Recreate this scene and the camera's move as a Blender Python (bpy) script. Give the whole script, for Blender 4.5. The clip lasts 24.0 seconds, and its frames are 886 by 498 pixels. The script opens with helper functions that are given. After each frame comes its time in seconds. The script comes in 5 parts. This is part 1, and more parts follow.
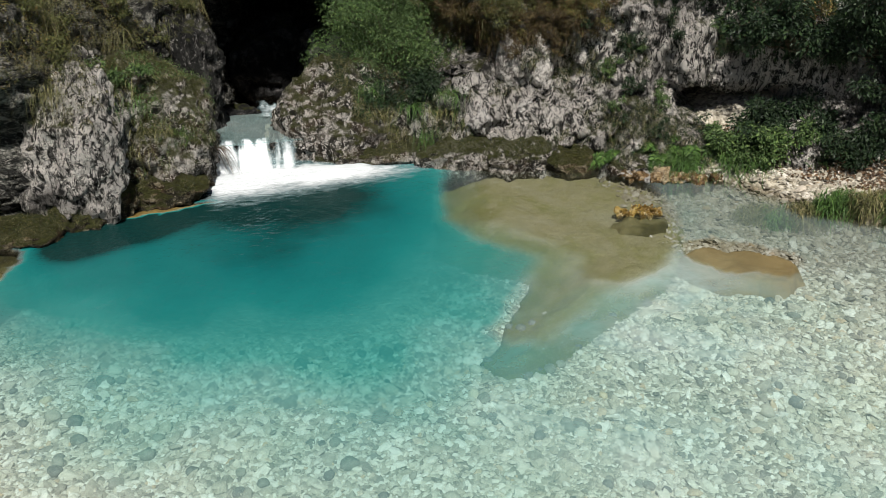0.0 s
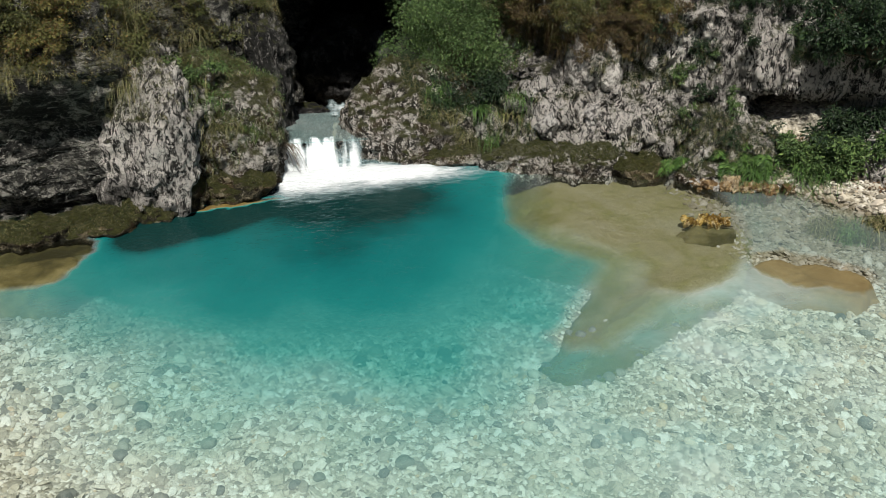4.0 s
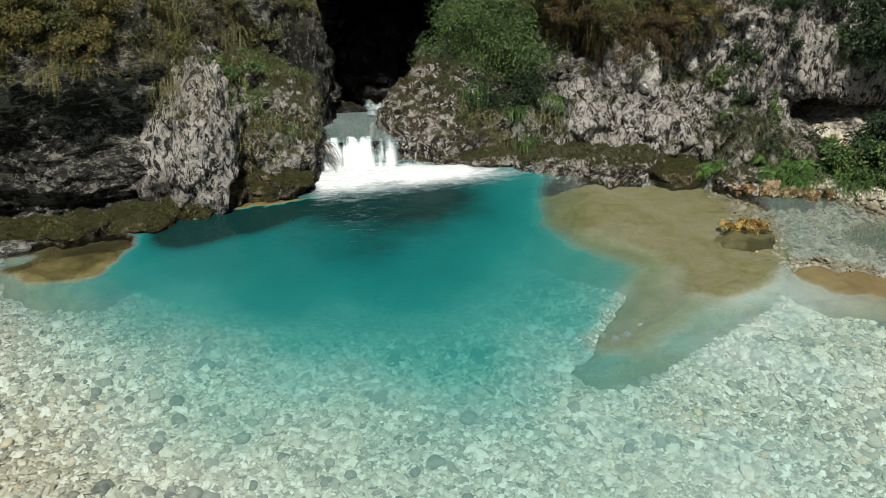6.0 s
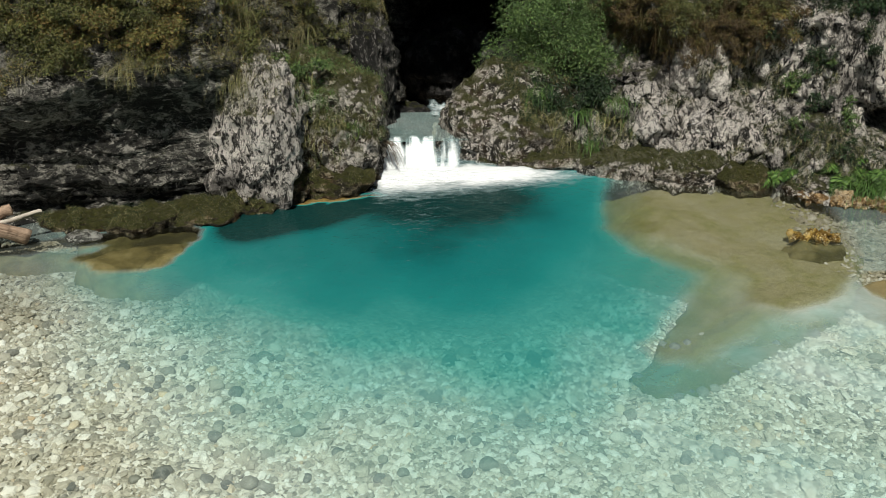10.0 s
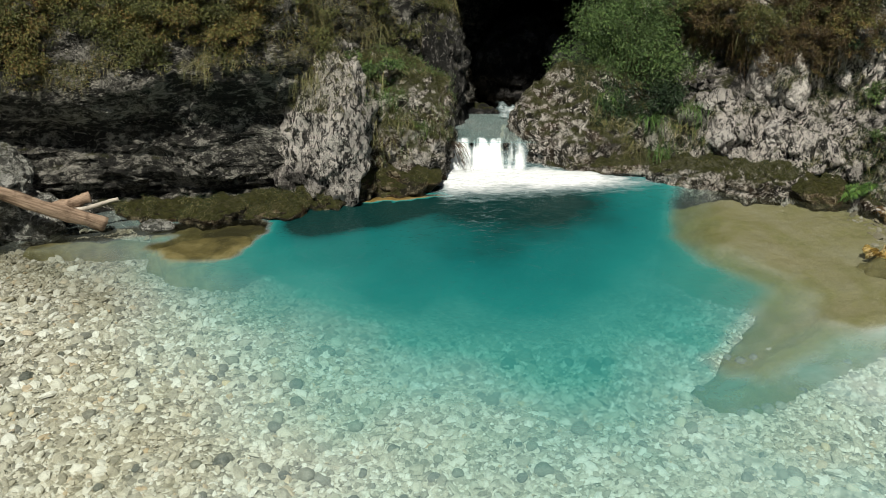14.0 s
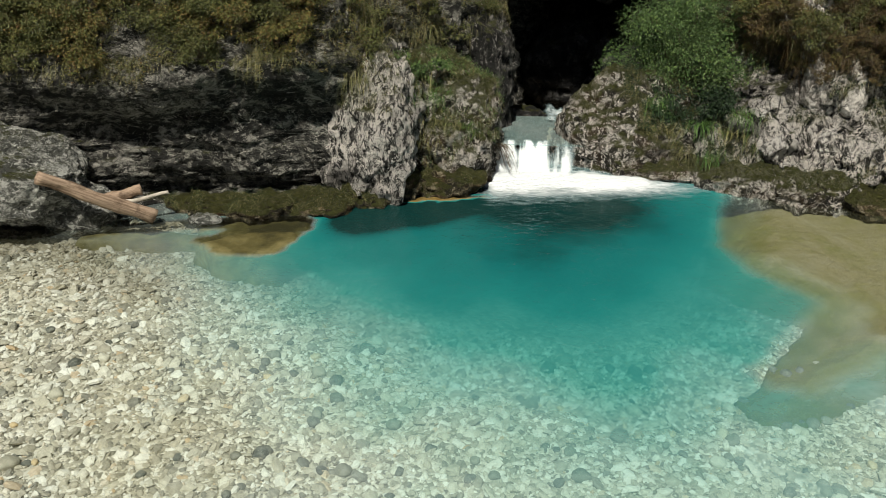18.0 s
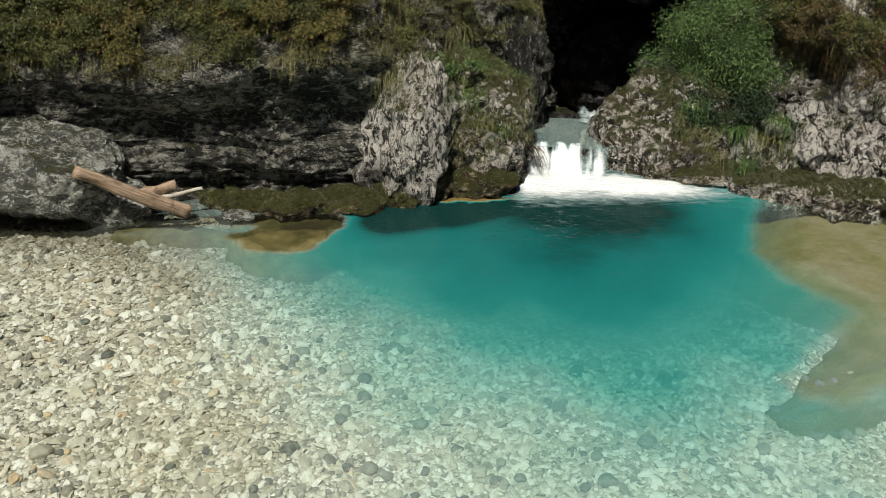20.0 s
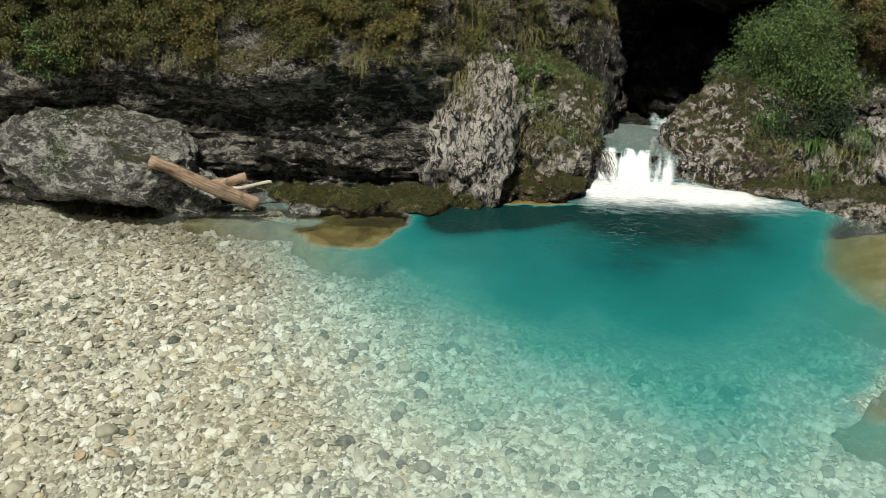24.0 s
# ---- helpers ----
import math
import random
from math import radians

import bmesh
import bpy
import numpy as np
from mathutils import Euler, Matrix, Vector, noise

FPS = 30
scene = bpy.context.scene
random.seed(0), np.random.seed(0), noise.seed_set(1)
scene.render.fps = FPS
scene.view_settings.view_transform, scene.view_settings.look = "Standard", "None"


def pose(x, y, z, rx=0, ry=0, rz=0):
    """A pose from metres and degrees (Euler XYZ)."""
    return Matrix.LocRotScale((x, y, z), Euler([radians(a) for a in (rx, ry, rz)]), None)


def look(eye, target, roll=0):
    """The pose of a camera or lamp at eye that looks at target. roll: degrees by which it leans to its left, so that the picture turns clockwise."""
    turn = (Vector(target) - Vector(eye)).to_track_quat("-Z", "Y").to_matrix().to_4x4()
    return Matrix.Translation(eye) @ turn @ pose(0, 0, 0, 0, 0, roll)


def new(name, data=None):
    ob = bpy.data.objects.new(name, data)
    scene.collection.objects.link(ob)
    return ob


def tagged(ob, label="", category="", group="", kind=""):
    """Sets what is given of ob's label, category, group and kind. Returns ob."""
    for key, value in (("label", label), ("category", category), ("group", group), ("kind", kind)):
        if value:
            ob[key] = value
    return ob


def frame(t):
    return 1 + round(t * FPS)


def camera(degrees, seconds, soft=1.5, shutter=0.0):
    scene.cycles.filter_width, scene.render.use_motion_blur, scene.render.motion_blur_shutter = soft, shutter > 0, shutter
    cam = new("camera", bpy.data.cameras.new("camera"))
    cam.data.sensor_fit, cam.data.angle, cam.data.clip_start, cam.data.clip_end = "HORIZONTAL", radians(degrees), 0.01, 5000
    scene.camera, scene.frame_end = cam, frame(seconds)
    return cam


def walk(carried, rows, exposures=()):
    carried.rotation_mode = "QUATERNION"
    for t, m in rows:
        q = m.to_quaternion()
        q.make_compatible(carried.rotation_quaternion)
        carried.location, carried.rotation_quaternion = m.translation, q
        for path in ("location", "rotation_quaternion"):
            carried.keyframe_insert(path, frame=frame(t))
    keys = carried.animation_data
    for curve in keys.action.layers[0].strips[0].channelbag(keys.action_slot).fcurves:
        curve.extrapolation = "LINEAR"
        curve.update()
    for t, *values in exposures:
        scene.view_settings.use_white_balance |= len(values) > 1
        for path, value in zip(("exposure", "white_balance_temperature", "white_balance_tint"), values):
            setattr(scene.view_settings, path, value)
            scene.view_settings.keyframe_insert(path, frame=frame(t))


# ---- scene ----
# The camera turns where it stands, on the bank 3.6 m above the pool.
EYE = (0.0, 0.0, 3.6)
TURN = [  # seconds, heading to the left, tilt, lean
    (0.0, -15.45, -26.93, -0.38),
    (0.5, -14.93, -26.91, -0.38),
    (1.0, -14.39, -26.90, -0.38),
    (1.5, -13.82, -26.88, -0.37),
    (2.0, -13.20, -26.87, -0.31),
    (2.5, -12.59, -26.85, -0.28),
    (4.5, -10.13, -26.81, -0.16),
    (5.0, -9.47, -26.81, -0.09),
    (5.5, -8.79, -26.79, 0.01),
    (6.0, -8.15, -26.78, 0.07),
    (6.5, -7.52, -26.78, 0.15),
    (7.0, -6.96, -26.77, 0.16),
    (7.5, -6.41, -26.76, 0.19),
    (8.0, -5.88, -26.75, 0.21),
    (8.5, -5.34, -26.74, 0.22),
    (9.0, -4.78, -26.73, 0.25),
    (9.5, -4.23, -26.73, 0.30),
    (10.0, -3.67, -26.71, 0.32),
    (10.5, -3.11, -26.70, 0.32),
    (12.5, -0.61, -26.65, 0.34),
    (13.0, 0.00, -26.63, 0.31),
    (13.5, 0.59, -26.62, 0.27),
    (14.0, 1.12, -26.60, 0.23),
    (14.5, 1.62, -26.58, 0.17),
    (15.0, 2.08, -26.57, 0.12),
    (15.5, 2.51, -26.56, 0.08),
    (16.0, 2.92, -26.55, 0.04),
    (16.5, 3.27, -26.54, 0.02),
    (17.0, 3.60, -26.53, -0.01),
    (17.5, 3.95, -26.53, -0.03),
    (18.0, 4.37, -26.53, -0.02),
    (18.5, 4.85, -26.53, -0.05),
    (20.5, 7.30, -26.48, -0.15),
    (21.0, 7.94, -26.47, -0.20),
    (21.5, 8.57, -26.47, -0.26),
    (22.0, 9.16, -26.46, -0.30),
    (22.5, 9.75, -26.45, -0.34),
    (23.0, 10.32, -26.45, -0.39),
    (23.5, 10.86, -26.44, -0.46),
    (24.0, 11.37, -26.44, -0.49),
]
cam = camera(55.2, 24.0, soft=0.8)
walk(cam, [(t, Matrix.Translation(EYE) @ pose(0, 0, 0, 0, 0, yaw) @ pose(0, 0, 0, 90 + tilt) @ pose(0, 0, 0, 0, 0, -lean))
           for t, yaw, tilt, lean in TURN], exposures=[(0.0, -0.19, 6200, 11.5), (8.0, -0.18, 6350, 8.5), (24.0, -0.16, 6560, 7.5)])

# ---- light ----
SUN_UP, SUN_ROUND = 60.0, 190.0  # degrees above the horizon; compass turn from +y to the right
world = bpy.data.worlds.new("sky")
scene.world = world
world.use_nodes = True
wn = world.node_tree
wn.nodes.clear()
sky = wn.nodes.new("ShaderNodeTexSky")
sky.sky_type, sky.sun_disc = "NISHITA", False
sky.sun_elevation, sky.sun_rotation = radians(SUN_UP), radians(SUN_ROUND)
sky_bg = wn.nodes.new("ShaderNodeBackground")
sky_bg.inputs["Strength"].default_value = 0.037
sky_out = wn.nodes.new("ShaderNodeOutputWorld")
wn.links.new(sky.outputs[0], sky_bg.inputs["Color"])
wn.links.new(sky_bg.outputs[0], sky_out.inputs["Surface"])
sun = new("sun", bpy.data.lights.new("sun", "SUN"))
sun.data.energy, sun.data.angle, sun.data.color = 6.1, radians(2), (1.0, 0.94, 0.84)
_a, _e = radians(SUN_ROUND), radians(SUN_UP)
sun.matrix_world = look((math.sin(_a) * math.cos(_e) * 30, math.cos(_a) * math.cos(_e) * 30, math.sin(_e) * 30), (0, 0, 0))


# ---- numbers: noise and curves ----
def lattice(i, j, k, seed):
    h = (i * 374761393 + j * 668265263 + k * 2147483647 + seed * 1274126177) & 0xFFFFFFFF
    h = ((h ^ (h >> 13)) * 1274126177) & 0xFFFFFFFF
    return ((h ^ (h >> 16)) & 0xFFFF) / 32767.5 - 1.0


def vnoise(p, seed=0):
    """Smooth noise of points (n, 3), -1 to 1."""
    q = np.floor(p).astype(np.int64)
    f = p - q
    f = f * f * f * (f * (f * 6 - 15) + 10)
    i, j, k = q[:, 0], q[:, 1], q[:, 2]
    out = np.zeros(len(p))
    for a in (0, 1):
        for b in (0, 1):
            for c in (0, 1):
                wgt = np.where(a, f[:, 0], 1 - f[:, 0]) * np.where(b, f[:, 1], 1 - f[:, 1]) * np.where(c, f[:, 2], 1 - f[:, 2])
                out += wgt * lattice(i + a, j + b, k + c, seed)
    return out


def fbm(p, octaves=4, seed=0, ridged=False, gain=0.5):
    total, amp, norm = np.zeros(len(p)), 1.0, 0.0
    turn = np.array([[0.8, 0.6, 0.0], [-0.48, 0.64, 0.6], [0.36, -0.48, 0.8]])
    for o in range(octaves):
        n = vnoise(p, seed + 17 * o)
        total += amp * ((1 - 2 * np.abs(n)) if ridged else n)
        norm += amp
        amp *= gain
        p = p @ turn * 2.03 + 5.1
    return total / norm


def cells(p, seed=0):
    """Distance to the nearest of scattered points, and to the second nearest: blocky rock."""
    q = np.floor(p).astype(np.int64)
    d1, d2 = np.full(len(p), 9.0), np.full(len(p), 9.0)
    idv = np.zeros(len(p))
    for a in (-1, 0, 1):
        for b in (-1, 0, 1):
            for c in (-1, 0, 1):
                i, j, k = q[:, 0] + a, q[:, 1] + b, q[:, 2] + c
                s = np.stack([i + 0.5 + 0.45 * lattice(i, j, k, seed), j + 0.5 + 0.45 * lattice(i, j, k, seed + 1),
                              k + 0.5 + 0.45 * lattice(i, j, k, seed + 2)], -1)
                d = np.sqrt(((p - s) ** 2).sum(1))
                near = d < d1
                d2 = np.where(near, d1, np.minimum(d2, d))
                idv = np.where(near, lattice(i, j, k, seed + 3), idv)
                d1 = np.where(near, d, d1)
    return d1, d2, idv


def smooth(a, b, x):
    s = np.clip((x - a) / (b - a), 0, 1)
    return s * s * (3 - 2 * s)


def bump(x, centre, width):
    return np.exp(-((x - centre) / width) ** 2)


# ---- meshes ----
def raw(name, verts, faces, shade=True):
    """A mesh from arrays: verts (n, 3), faces (m, 3 or 4)."""
    me = bpy.data.meshes.new(name)
    verts, faces = np.asarray(verts, dtype=np.float32), np.asarray(faces, dtype=np.int32)
    m, k = faces.shape
    me.vertices.add(len(verts))
    me.vertices.foreach_set("co", verts.ravel())
    me.loops.add(m * k)
    me.loops.foreach_set("vertex_index", faces.ravel())
    me.polygons.add(m)
    me.polygons.foreach_set("loop_start", np.arange(0, m * k, k, dtype=np.int32))
    me.polygons.foreach_set("loop_total", np.full(m, k, dtype=np.int32))
    me.polygons.foreach_set("use_smooth", np.full(m, shade))
    me.update(calc_edges=True)
    return me


def grid_faces(nu, nv):
    a = (np.arange(nu - 1)[:, None] * nv + np.arange(nv - 1)[None, :]).ravel()
    return np.stack([a, a + nv, a + nv + 1, a + 1], -1)


def thing(name, me, mat, label, category, group="", kind=""):
    ob = new(name, me)
    if mat:
        me.materials.append(mat)
    return tagged(ob, label, category, group, kind)


def empty(name, label, category, group="", at=(0, 0, 0)):
    ob = new(name)
    ob.location = at
    return tagged(ob, label, category, group)


def part(name, me, mat, parent, label="", kind=""):
    ob = new(name, me)
    if mat and not me.materials:
        me.materials.append(mat)
    ob.parent = parent
    ob.matrix_parent_inverse = Matrix.Translation(-parent.location)
    return tagged(ob, label, kind=kind)


def sphere_grid(sub):
    bm = bmesh.new()
    bmesh.ops.create_icosphere(bm, subdivisions=sub, radius=1.0)
    v = np.array([x.co[:] for x in bm.verts])
    f = np.array([[x.index for x in y.verts] for y in bm.faces])
    bm.free()
    return v, f


BALLS = {s: sphere_grid(s) for s in (3, 4, 5, 6)}


def unit3(n):
    n = np.array(n, float)
    return n / np.linalg.norm(n)


def rock_points(sub, centre, size, seed, rough=0.22, block=2.0, facets=9, lean=(0, 0), cuts=(), chop=(0.72, 0.92), knob=1.0):
    """A boulder: a ball cut by random planes, then broken up by blocks, ridges and grain."""
    rng = np.random.default_rng(seed)
    v, f = BALLS[sub]
    d = v.copy()
    r = np.ones(len(v))
    for _ in range(facets):
        n = rng.normal(size=3)
        n /= np.linalg.norm(n)
        cut = rng.uniform(*chop)
        t = d @ n
        r = np.where(t > 0.05, np.minimum(r, cut / np.maximum(t, 0.05)), r)
    for n, cut in cuts:
        t = d @ unit3(n)
        r = np.where(t > 0.05, np.minimum(r, cut / np.maximum(t, 0.05)), r)
    p = d * r[:, None] * np.array(size)
    q = p + np.array([seed * 3.7, seed * 1.3, 0])
    m = float(np.mean(size))
    warp = np.stack([vnoise(q * 2.5, seed + k) for k in (21, 22, 23)], -1)
    w = q + 0.12 * m * warp
    d1, d2, idv = cells(w * block, seed)
    out = rough * m * (0.60 * fbm(w * 1.1 / m, 3, seed) + 0.25 * idv * smooth(0.0, 0.4, d2 - d1) + 0.30 * fbm(w * 2.6, 3, seed + 4, True)
                       + 0.30 * fbm(w * 6.0, 4, seed + 5, True) + 0.12 * fbm(w * 20, 3, seed + 9, True))
    k1 = cells(w * 7.0 / knob, seed + 71)[0]
    k2 = cells(q * 17.0 / knob, seed + 75)[0]
    out += knob * rough * (0.42 * (0.5 - k1) + 0.16 * (0.5 - k2)) * (0.7 + 0.6 * fbm(q * 1.5, 2, seed + 80))
    p = p + d * out[:, None]
    p[:, 0] += lean[0] * p[:, 2]
    p[:, 1] += lean[1] * p[:, 2]
    return p + np.array(centre), f


def rock(name, mat, centre, size, seed, label, sub=5, group="", category="rock", **kw):
    p, f = rock_points(sub, (0, 0, 0), size, seed, **kw)
    ob = thing(name, raw(name, p, f), mat, label, category, group)
    ob.location = centre
    return ob


def wall_points(line, profile, zs, du, seed, amp=1.0, turn=((1, 0, 0), (0, 1, 0), (0, 0, 1)), knob=1.0):
    """A rock face over a line on the ground. profile(x, z) gives how far it stands out to the right of the line's course."""
    line = np.array(line, float)
    seg = np.r_[0, np.cumsum(np.hypot(*np.diff(line, axis=0).T))]
    s = np.arange(0, seg[-1], du)
    # rounded course
    x, y = np.interp(s, seg, line[:, 0]), np.interp(s, seg, line[:, 1])
    k = np.hanning(31)
    k /= k.sum()
    pad = lambda a: np.convolve(np.r_[2 * a[0] - a[15:0:-1], a, 2 * a[-1] - a[-2:-17:-1]], k, "valid")
    x, y = pad(x), pad(y)
    tx, ty = np.gradient(x), np.gradient(y)
    le = np.hypot(tx, ty)
    nx, ny = ty / le, -tx / le
    X, Z = np.meshgrid(x, zs, indexing="ij")
    Y = np.meshgrid(y, zs, indexing="ij")[0]
    NX, NY = np.meshgrid(nx, zs, indexing="ij")[0], np.meshgrid(ny, zs, indexing="ij")[0]
    S = np.meshgrid(s, zs, indexing="ij")[0]
    off = profile(X, Z, S)
    p = np.stack([X + NX * off, Y + NY * off, Z], -1).reshape(-1, 3)
    q = p + seed * 2.37
    warp = np.stack([vnoise(q * 1.3, seed + k) for k in (21, 22, 23)], -1)
    w = (q + 0.22 * warp) @ np.array(turn)
    d1, d2, idv = cells(w * 1.5, seed)
    out = 0.20 * fbm(q * 0.8, 3, seed) + 0.09 * idv * smooth(0, 0.4, d2 - d1)
    out += 0.11 * fbm(w * 1.9, 3, seed + 3, True) + 0.075 * fbm(w * 5.0, 4, seed + 5, True, 0.6) + 0.03 * fbm(w * 14, 3, seed + 8, True)
    k1, k2 = cells(w * 6.5, seed + 71)[0], cells(w * 16.0, seed + 75)[0]
    out += knob * (0.18 * (0.5 - k1) + 0.07 * (0.5 - k2)) * (0.6 + 0.7 * smooth(-0.2, 0.4, fbm(q * 1.2, 2, seed + 80)))
    out *= amp
    p[:, 0] += NX.ravel() * out
    p[:, 1] += NY.ravel() * out
    p[:, 2] += 0.35 * out * fbm(q * 2.0, 2, seed + 60)
    return p, grid_faces(len(s), len(zs))


# ---- materials ----
class Nodes:
    """A short way to write node materials."""

    def __init__(self, name):
        self.mat = bpy.data.materials.new(name)
        self.mat.use_nodes = True
        self.t = self.mat.node_tree
        self.t.nodes.clear()
        self.out = self.t.nodes.new("ShaderNodeOutputMaterial")
        self.geo = self.t.nodes.new("ShaderNodeNewGeometry")
        self.pos = self.geo.outputs["Position"]

    def put(self, sock, value):
        if hasattr(value, "is_output"):
            self.t.links.new(value, sock)
        elif isinstance(value, (tuple, list)) and len(value) == 3 and sock.type == "RGBA":
            sock.default_value = (*value, 1)
        else:
            sock.default_value = value

    def node(self, kind, values=(), **props):
        n = self.t.nodes.new("ShaderNode" + kind)
        for k, v in props.items():
            setattr_plain(n, k, v)
        for k, v in dict(values).items():
            self.put(n.inputs[k], v)
        return n

    def noise(self, scale, detail=4, rough=0.6, vec=None, out="Fac", dist=0.0):
        return self.node("TexNoise", {"Vector": vec or self.pos, "Scale": scale, "Detail": detail, "Roughness": rough, "Distortion": dist}).outputs[out]

    def ramp(self, fac, *stops):
        n = self.t.nodes.new("ShaderNodeValToRGB")
        self.put(n.inputs[0], fac)
        e = n.color_ramp.elements
        while len(e) < len(stops):
            e.new(0.5)
        for el, (at, col) in zip(e, stops):
            el.position = at
            el.color = (*col, 1) if isinstance(col, tuple) else (col, col, col, 1)
        return n.outputs[0]

    def mix(self, fac, a, b, blend="MIX"):
        n = self.t.nodes.new("ShaderNodeMix")
        n.data_type, n.blend_type = "RGBA", blend
        self.put(n.inputs[0], fac)
        self.put(n.inputs[6], a)
        self.put(n.inputs[7], b)
        return n.outputs[2]

    def math(self, op, a, b=0.0, clamp=False):
        n = self.t.nodes.new("ShaderNodeMath")
        n.operation, n.use_clamp = op, clamp
        self.put(n.inputs[0], a)
        self.put(n.inputs[1], b)
        return n.outputs[0]

    def bumped(self, height, strength=0.5, distance=0.02, normal=None):
        v = {"Height": height, "Strength": strength, "Distance": distance}
        if normal is not None:
            v["Normal"] = normal
        return self.node("Bump", v).outputs[0]

    def finish(self, colour, rough=0.8, normal=None, **more):
        v = {"Base Color": colour, "Roughness": rough, "Specular IOR Level": 0.2}
        if normal is not None:
            v["Normal"] = normal
        v.update(more)
        p = self.node("BsdfPrincipled", v)
        self.t.links.new(p.outputs[0], self.out.inputs["Surface"])
        return self.mat


def setattr_plain(n, k, v):
    if k == "operation":
        n.operation = v
    elif k == "feature":
        n.feature = v


def make_rock(name, dark, mid, pale, white, patch=0.55, moss=0.0, moss_col=(0.06, 0.065, 0.014), ochre=0.0, film=0.75, grain=1.0, streak=(1.0, 1.0, 1.0)):
    """Weathered limestone: dark lichen film over pale broken stone, white fresh patches, moss where it lies flat."""
    n = Nodes(name)
    big = n.noise(1.3, 4, 0.6)
    fine = n.noise(11.0, 9, 0.78, dist=0.9)
    speck = n.noise(46.0, 5, 0.8, dist=0.5)
    crack = n.node("TexVoronoi", {"Vector": n.node("Mapping", {"Vector": n.node("VectorMath", {0: n.pos, 1: n.node("TexNoise", {"Vector": n.pos, "Scale": 4.0, "Detail": 3}).outputs["Color"]}).outputs[0],
                                                                "Scale": (1.0, 1.0, 1.4)}).outputs[0], "Scale": 6.5}, feature="DISTANCE_TO_EDGE").outputs["Distance"]
    k = n.math("ADD", n.math("MULTIPLY", big, 0.30), n.math("ADD", n.math("MULTIPLY", fine, 0.42), n.math("MULTIPLY", speck, 0.28)))
    run = n.node("Mapping", {"Vector": n.pos, "Scale": streak}).outputs[0]
    patchy = n.noise(3.6, 10, 0.70, vec=run, dist=1.2)
    broken = n.node("VectorMath", {0: run, 1: n.node("VectorMath", {0: n.node("TexNoise", {"Vector": n.pos, "Scale": 9.0, "Detail": 4}).outputs["Color"], "Scale": 0.16}, operation="SCALE").outputs[0]}).outputs[0]
    plate = n.node("SeparateColor", {0: n.node("TexVoronoi", {"Vector": n.node("Mapping", {"Vector": broken, "Scale": (1.0, 1.0, 0.6), "Rotation": (0.3, 0.5, 0)}).outputs[0], "Scale": 17.0}).outputs["Color"]}).outputs[0]
    k = n.math("ADD", n.math("MULTIPLY", k, 0.42), n.math("ADD", n.math("MULTIPLY", patchy, 0.50), n.math("MULTIPLY", plate, 0.08)))
    base = n.ramp(k, (0.455, dark), (0.490, tuple(0.4 * (a + b) for a, b in zip(dark, mid))), (0.510, mid), (0.535, pale), (0.575, tuple(0.3 * a + 0.7 * b for a, b in zip(pale, white))))
    dark = tuple(0.55 * a for a in dark)
    seam = n.math("MULTIPLY", n.ramp(crack, (0.0, 1.0), (0.06, 0.0)), 0.85)
    base = n.mix(seam, base, dark)
    stain = n.math("MULTIPLY", n.ramp(n.noise(3.4, 10, 0.80, vec=run, dist=0.6), (0.49, 0.0), (0.535, 1.0)), film)
    base = n.mix(stain, base, tuple(1.3 * a for a in dark))
    spots = n.math("MULTIPLY", n.ramp(n.noise(12.0, 9, 0.80, vec=run, dist=1.0), (patch + 0.02, 0.0), (patch + 0.045, 1.0)), n.ramp(n.noise(1.1, 3), (0.34, 0.0), (0.50, 1.0)))
    base = n.mix(spots, base, white)
    if ochre:
        base = n.mix(n.math("MULTIPLY", n.ramp(n.noise(2.6, 4, 0.6), (0.5, 0.0), (0.62, 1.0)), ochre), base, (0.30, 0.14, 0.035))
    if moss:
        up = n.node("SeparateXYZ", {0: n.geo.outputs["Normal"]}).outputs[2]
        cover = n.math("ADD", n.math("MULTIPLY", up, 0.50), n.math("ADD", n.math("MULTIPLY", n.noise(2.0, 5, 0.6), 0.42), n.math("MULTIPLY", n.noise(26.0, 8, 0.8), 0.55)))
        mcol = n.ramp(n.noise(24, 4, 0.7), (0.3, tuple(c * 0.55 for c in moss_col)), (0.55, moss_col), (0.75, tuple(min(1, c * 1.9) for c in moss_col)))
        base = n.mix(n.ramp(cover, (0.93 - moss * 0.6, 0.0), (1.10 - moss * 0.6, 0.9)), base, mcol)
    h = n.math("ADD", n.math("ADD", n.math("MULTIPLY", fine, 0.8), n.math("MULTIPLY", speck, 0.3)), n.math("MULTIPLY", n.math("MINIMUM", crack, 0.12), 2.0))
    nor = n.bumped(h, 1.0 * grain, 0.13)
    return n.finish(base, n.ramp(fine, (0.3, 0.62), (0.7, 0.92)), nor)


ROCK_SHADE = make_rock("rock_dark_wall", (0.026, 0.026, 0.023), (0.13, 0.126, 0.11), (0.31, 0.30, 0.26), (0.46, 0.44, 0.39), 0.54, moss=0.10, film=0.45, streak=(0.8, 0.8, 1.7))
ROCK_PALE = make_rock("rock_pale", (0.028, 0.027, 0.025), (0.145, 0.134, 0.116), (0.42, 0.395, 0.355), (0.78, 0.73, 0.67), 0.465, moss=0.10, film=0.72, streak=(1.25, 1.0, 0.55))
ROCK_MOSSY = make_rock("rock_mossy", (0.024, 0.022, 0.017), (0.13, 0.117, 0.088), (0.42, 0.39, 0.335), (0.74, 0.69, 0.63), 0.50, moss=0.43, ochre=0.12)
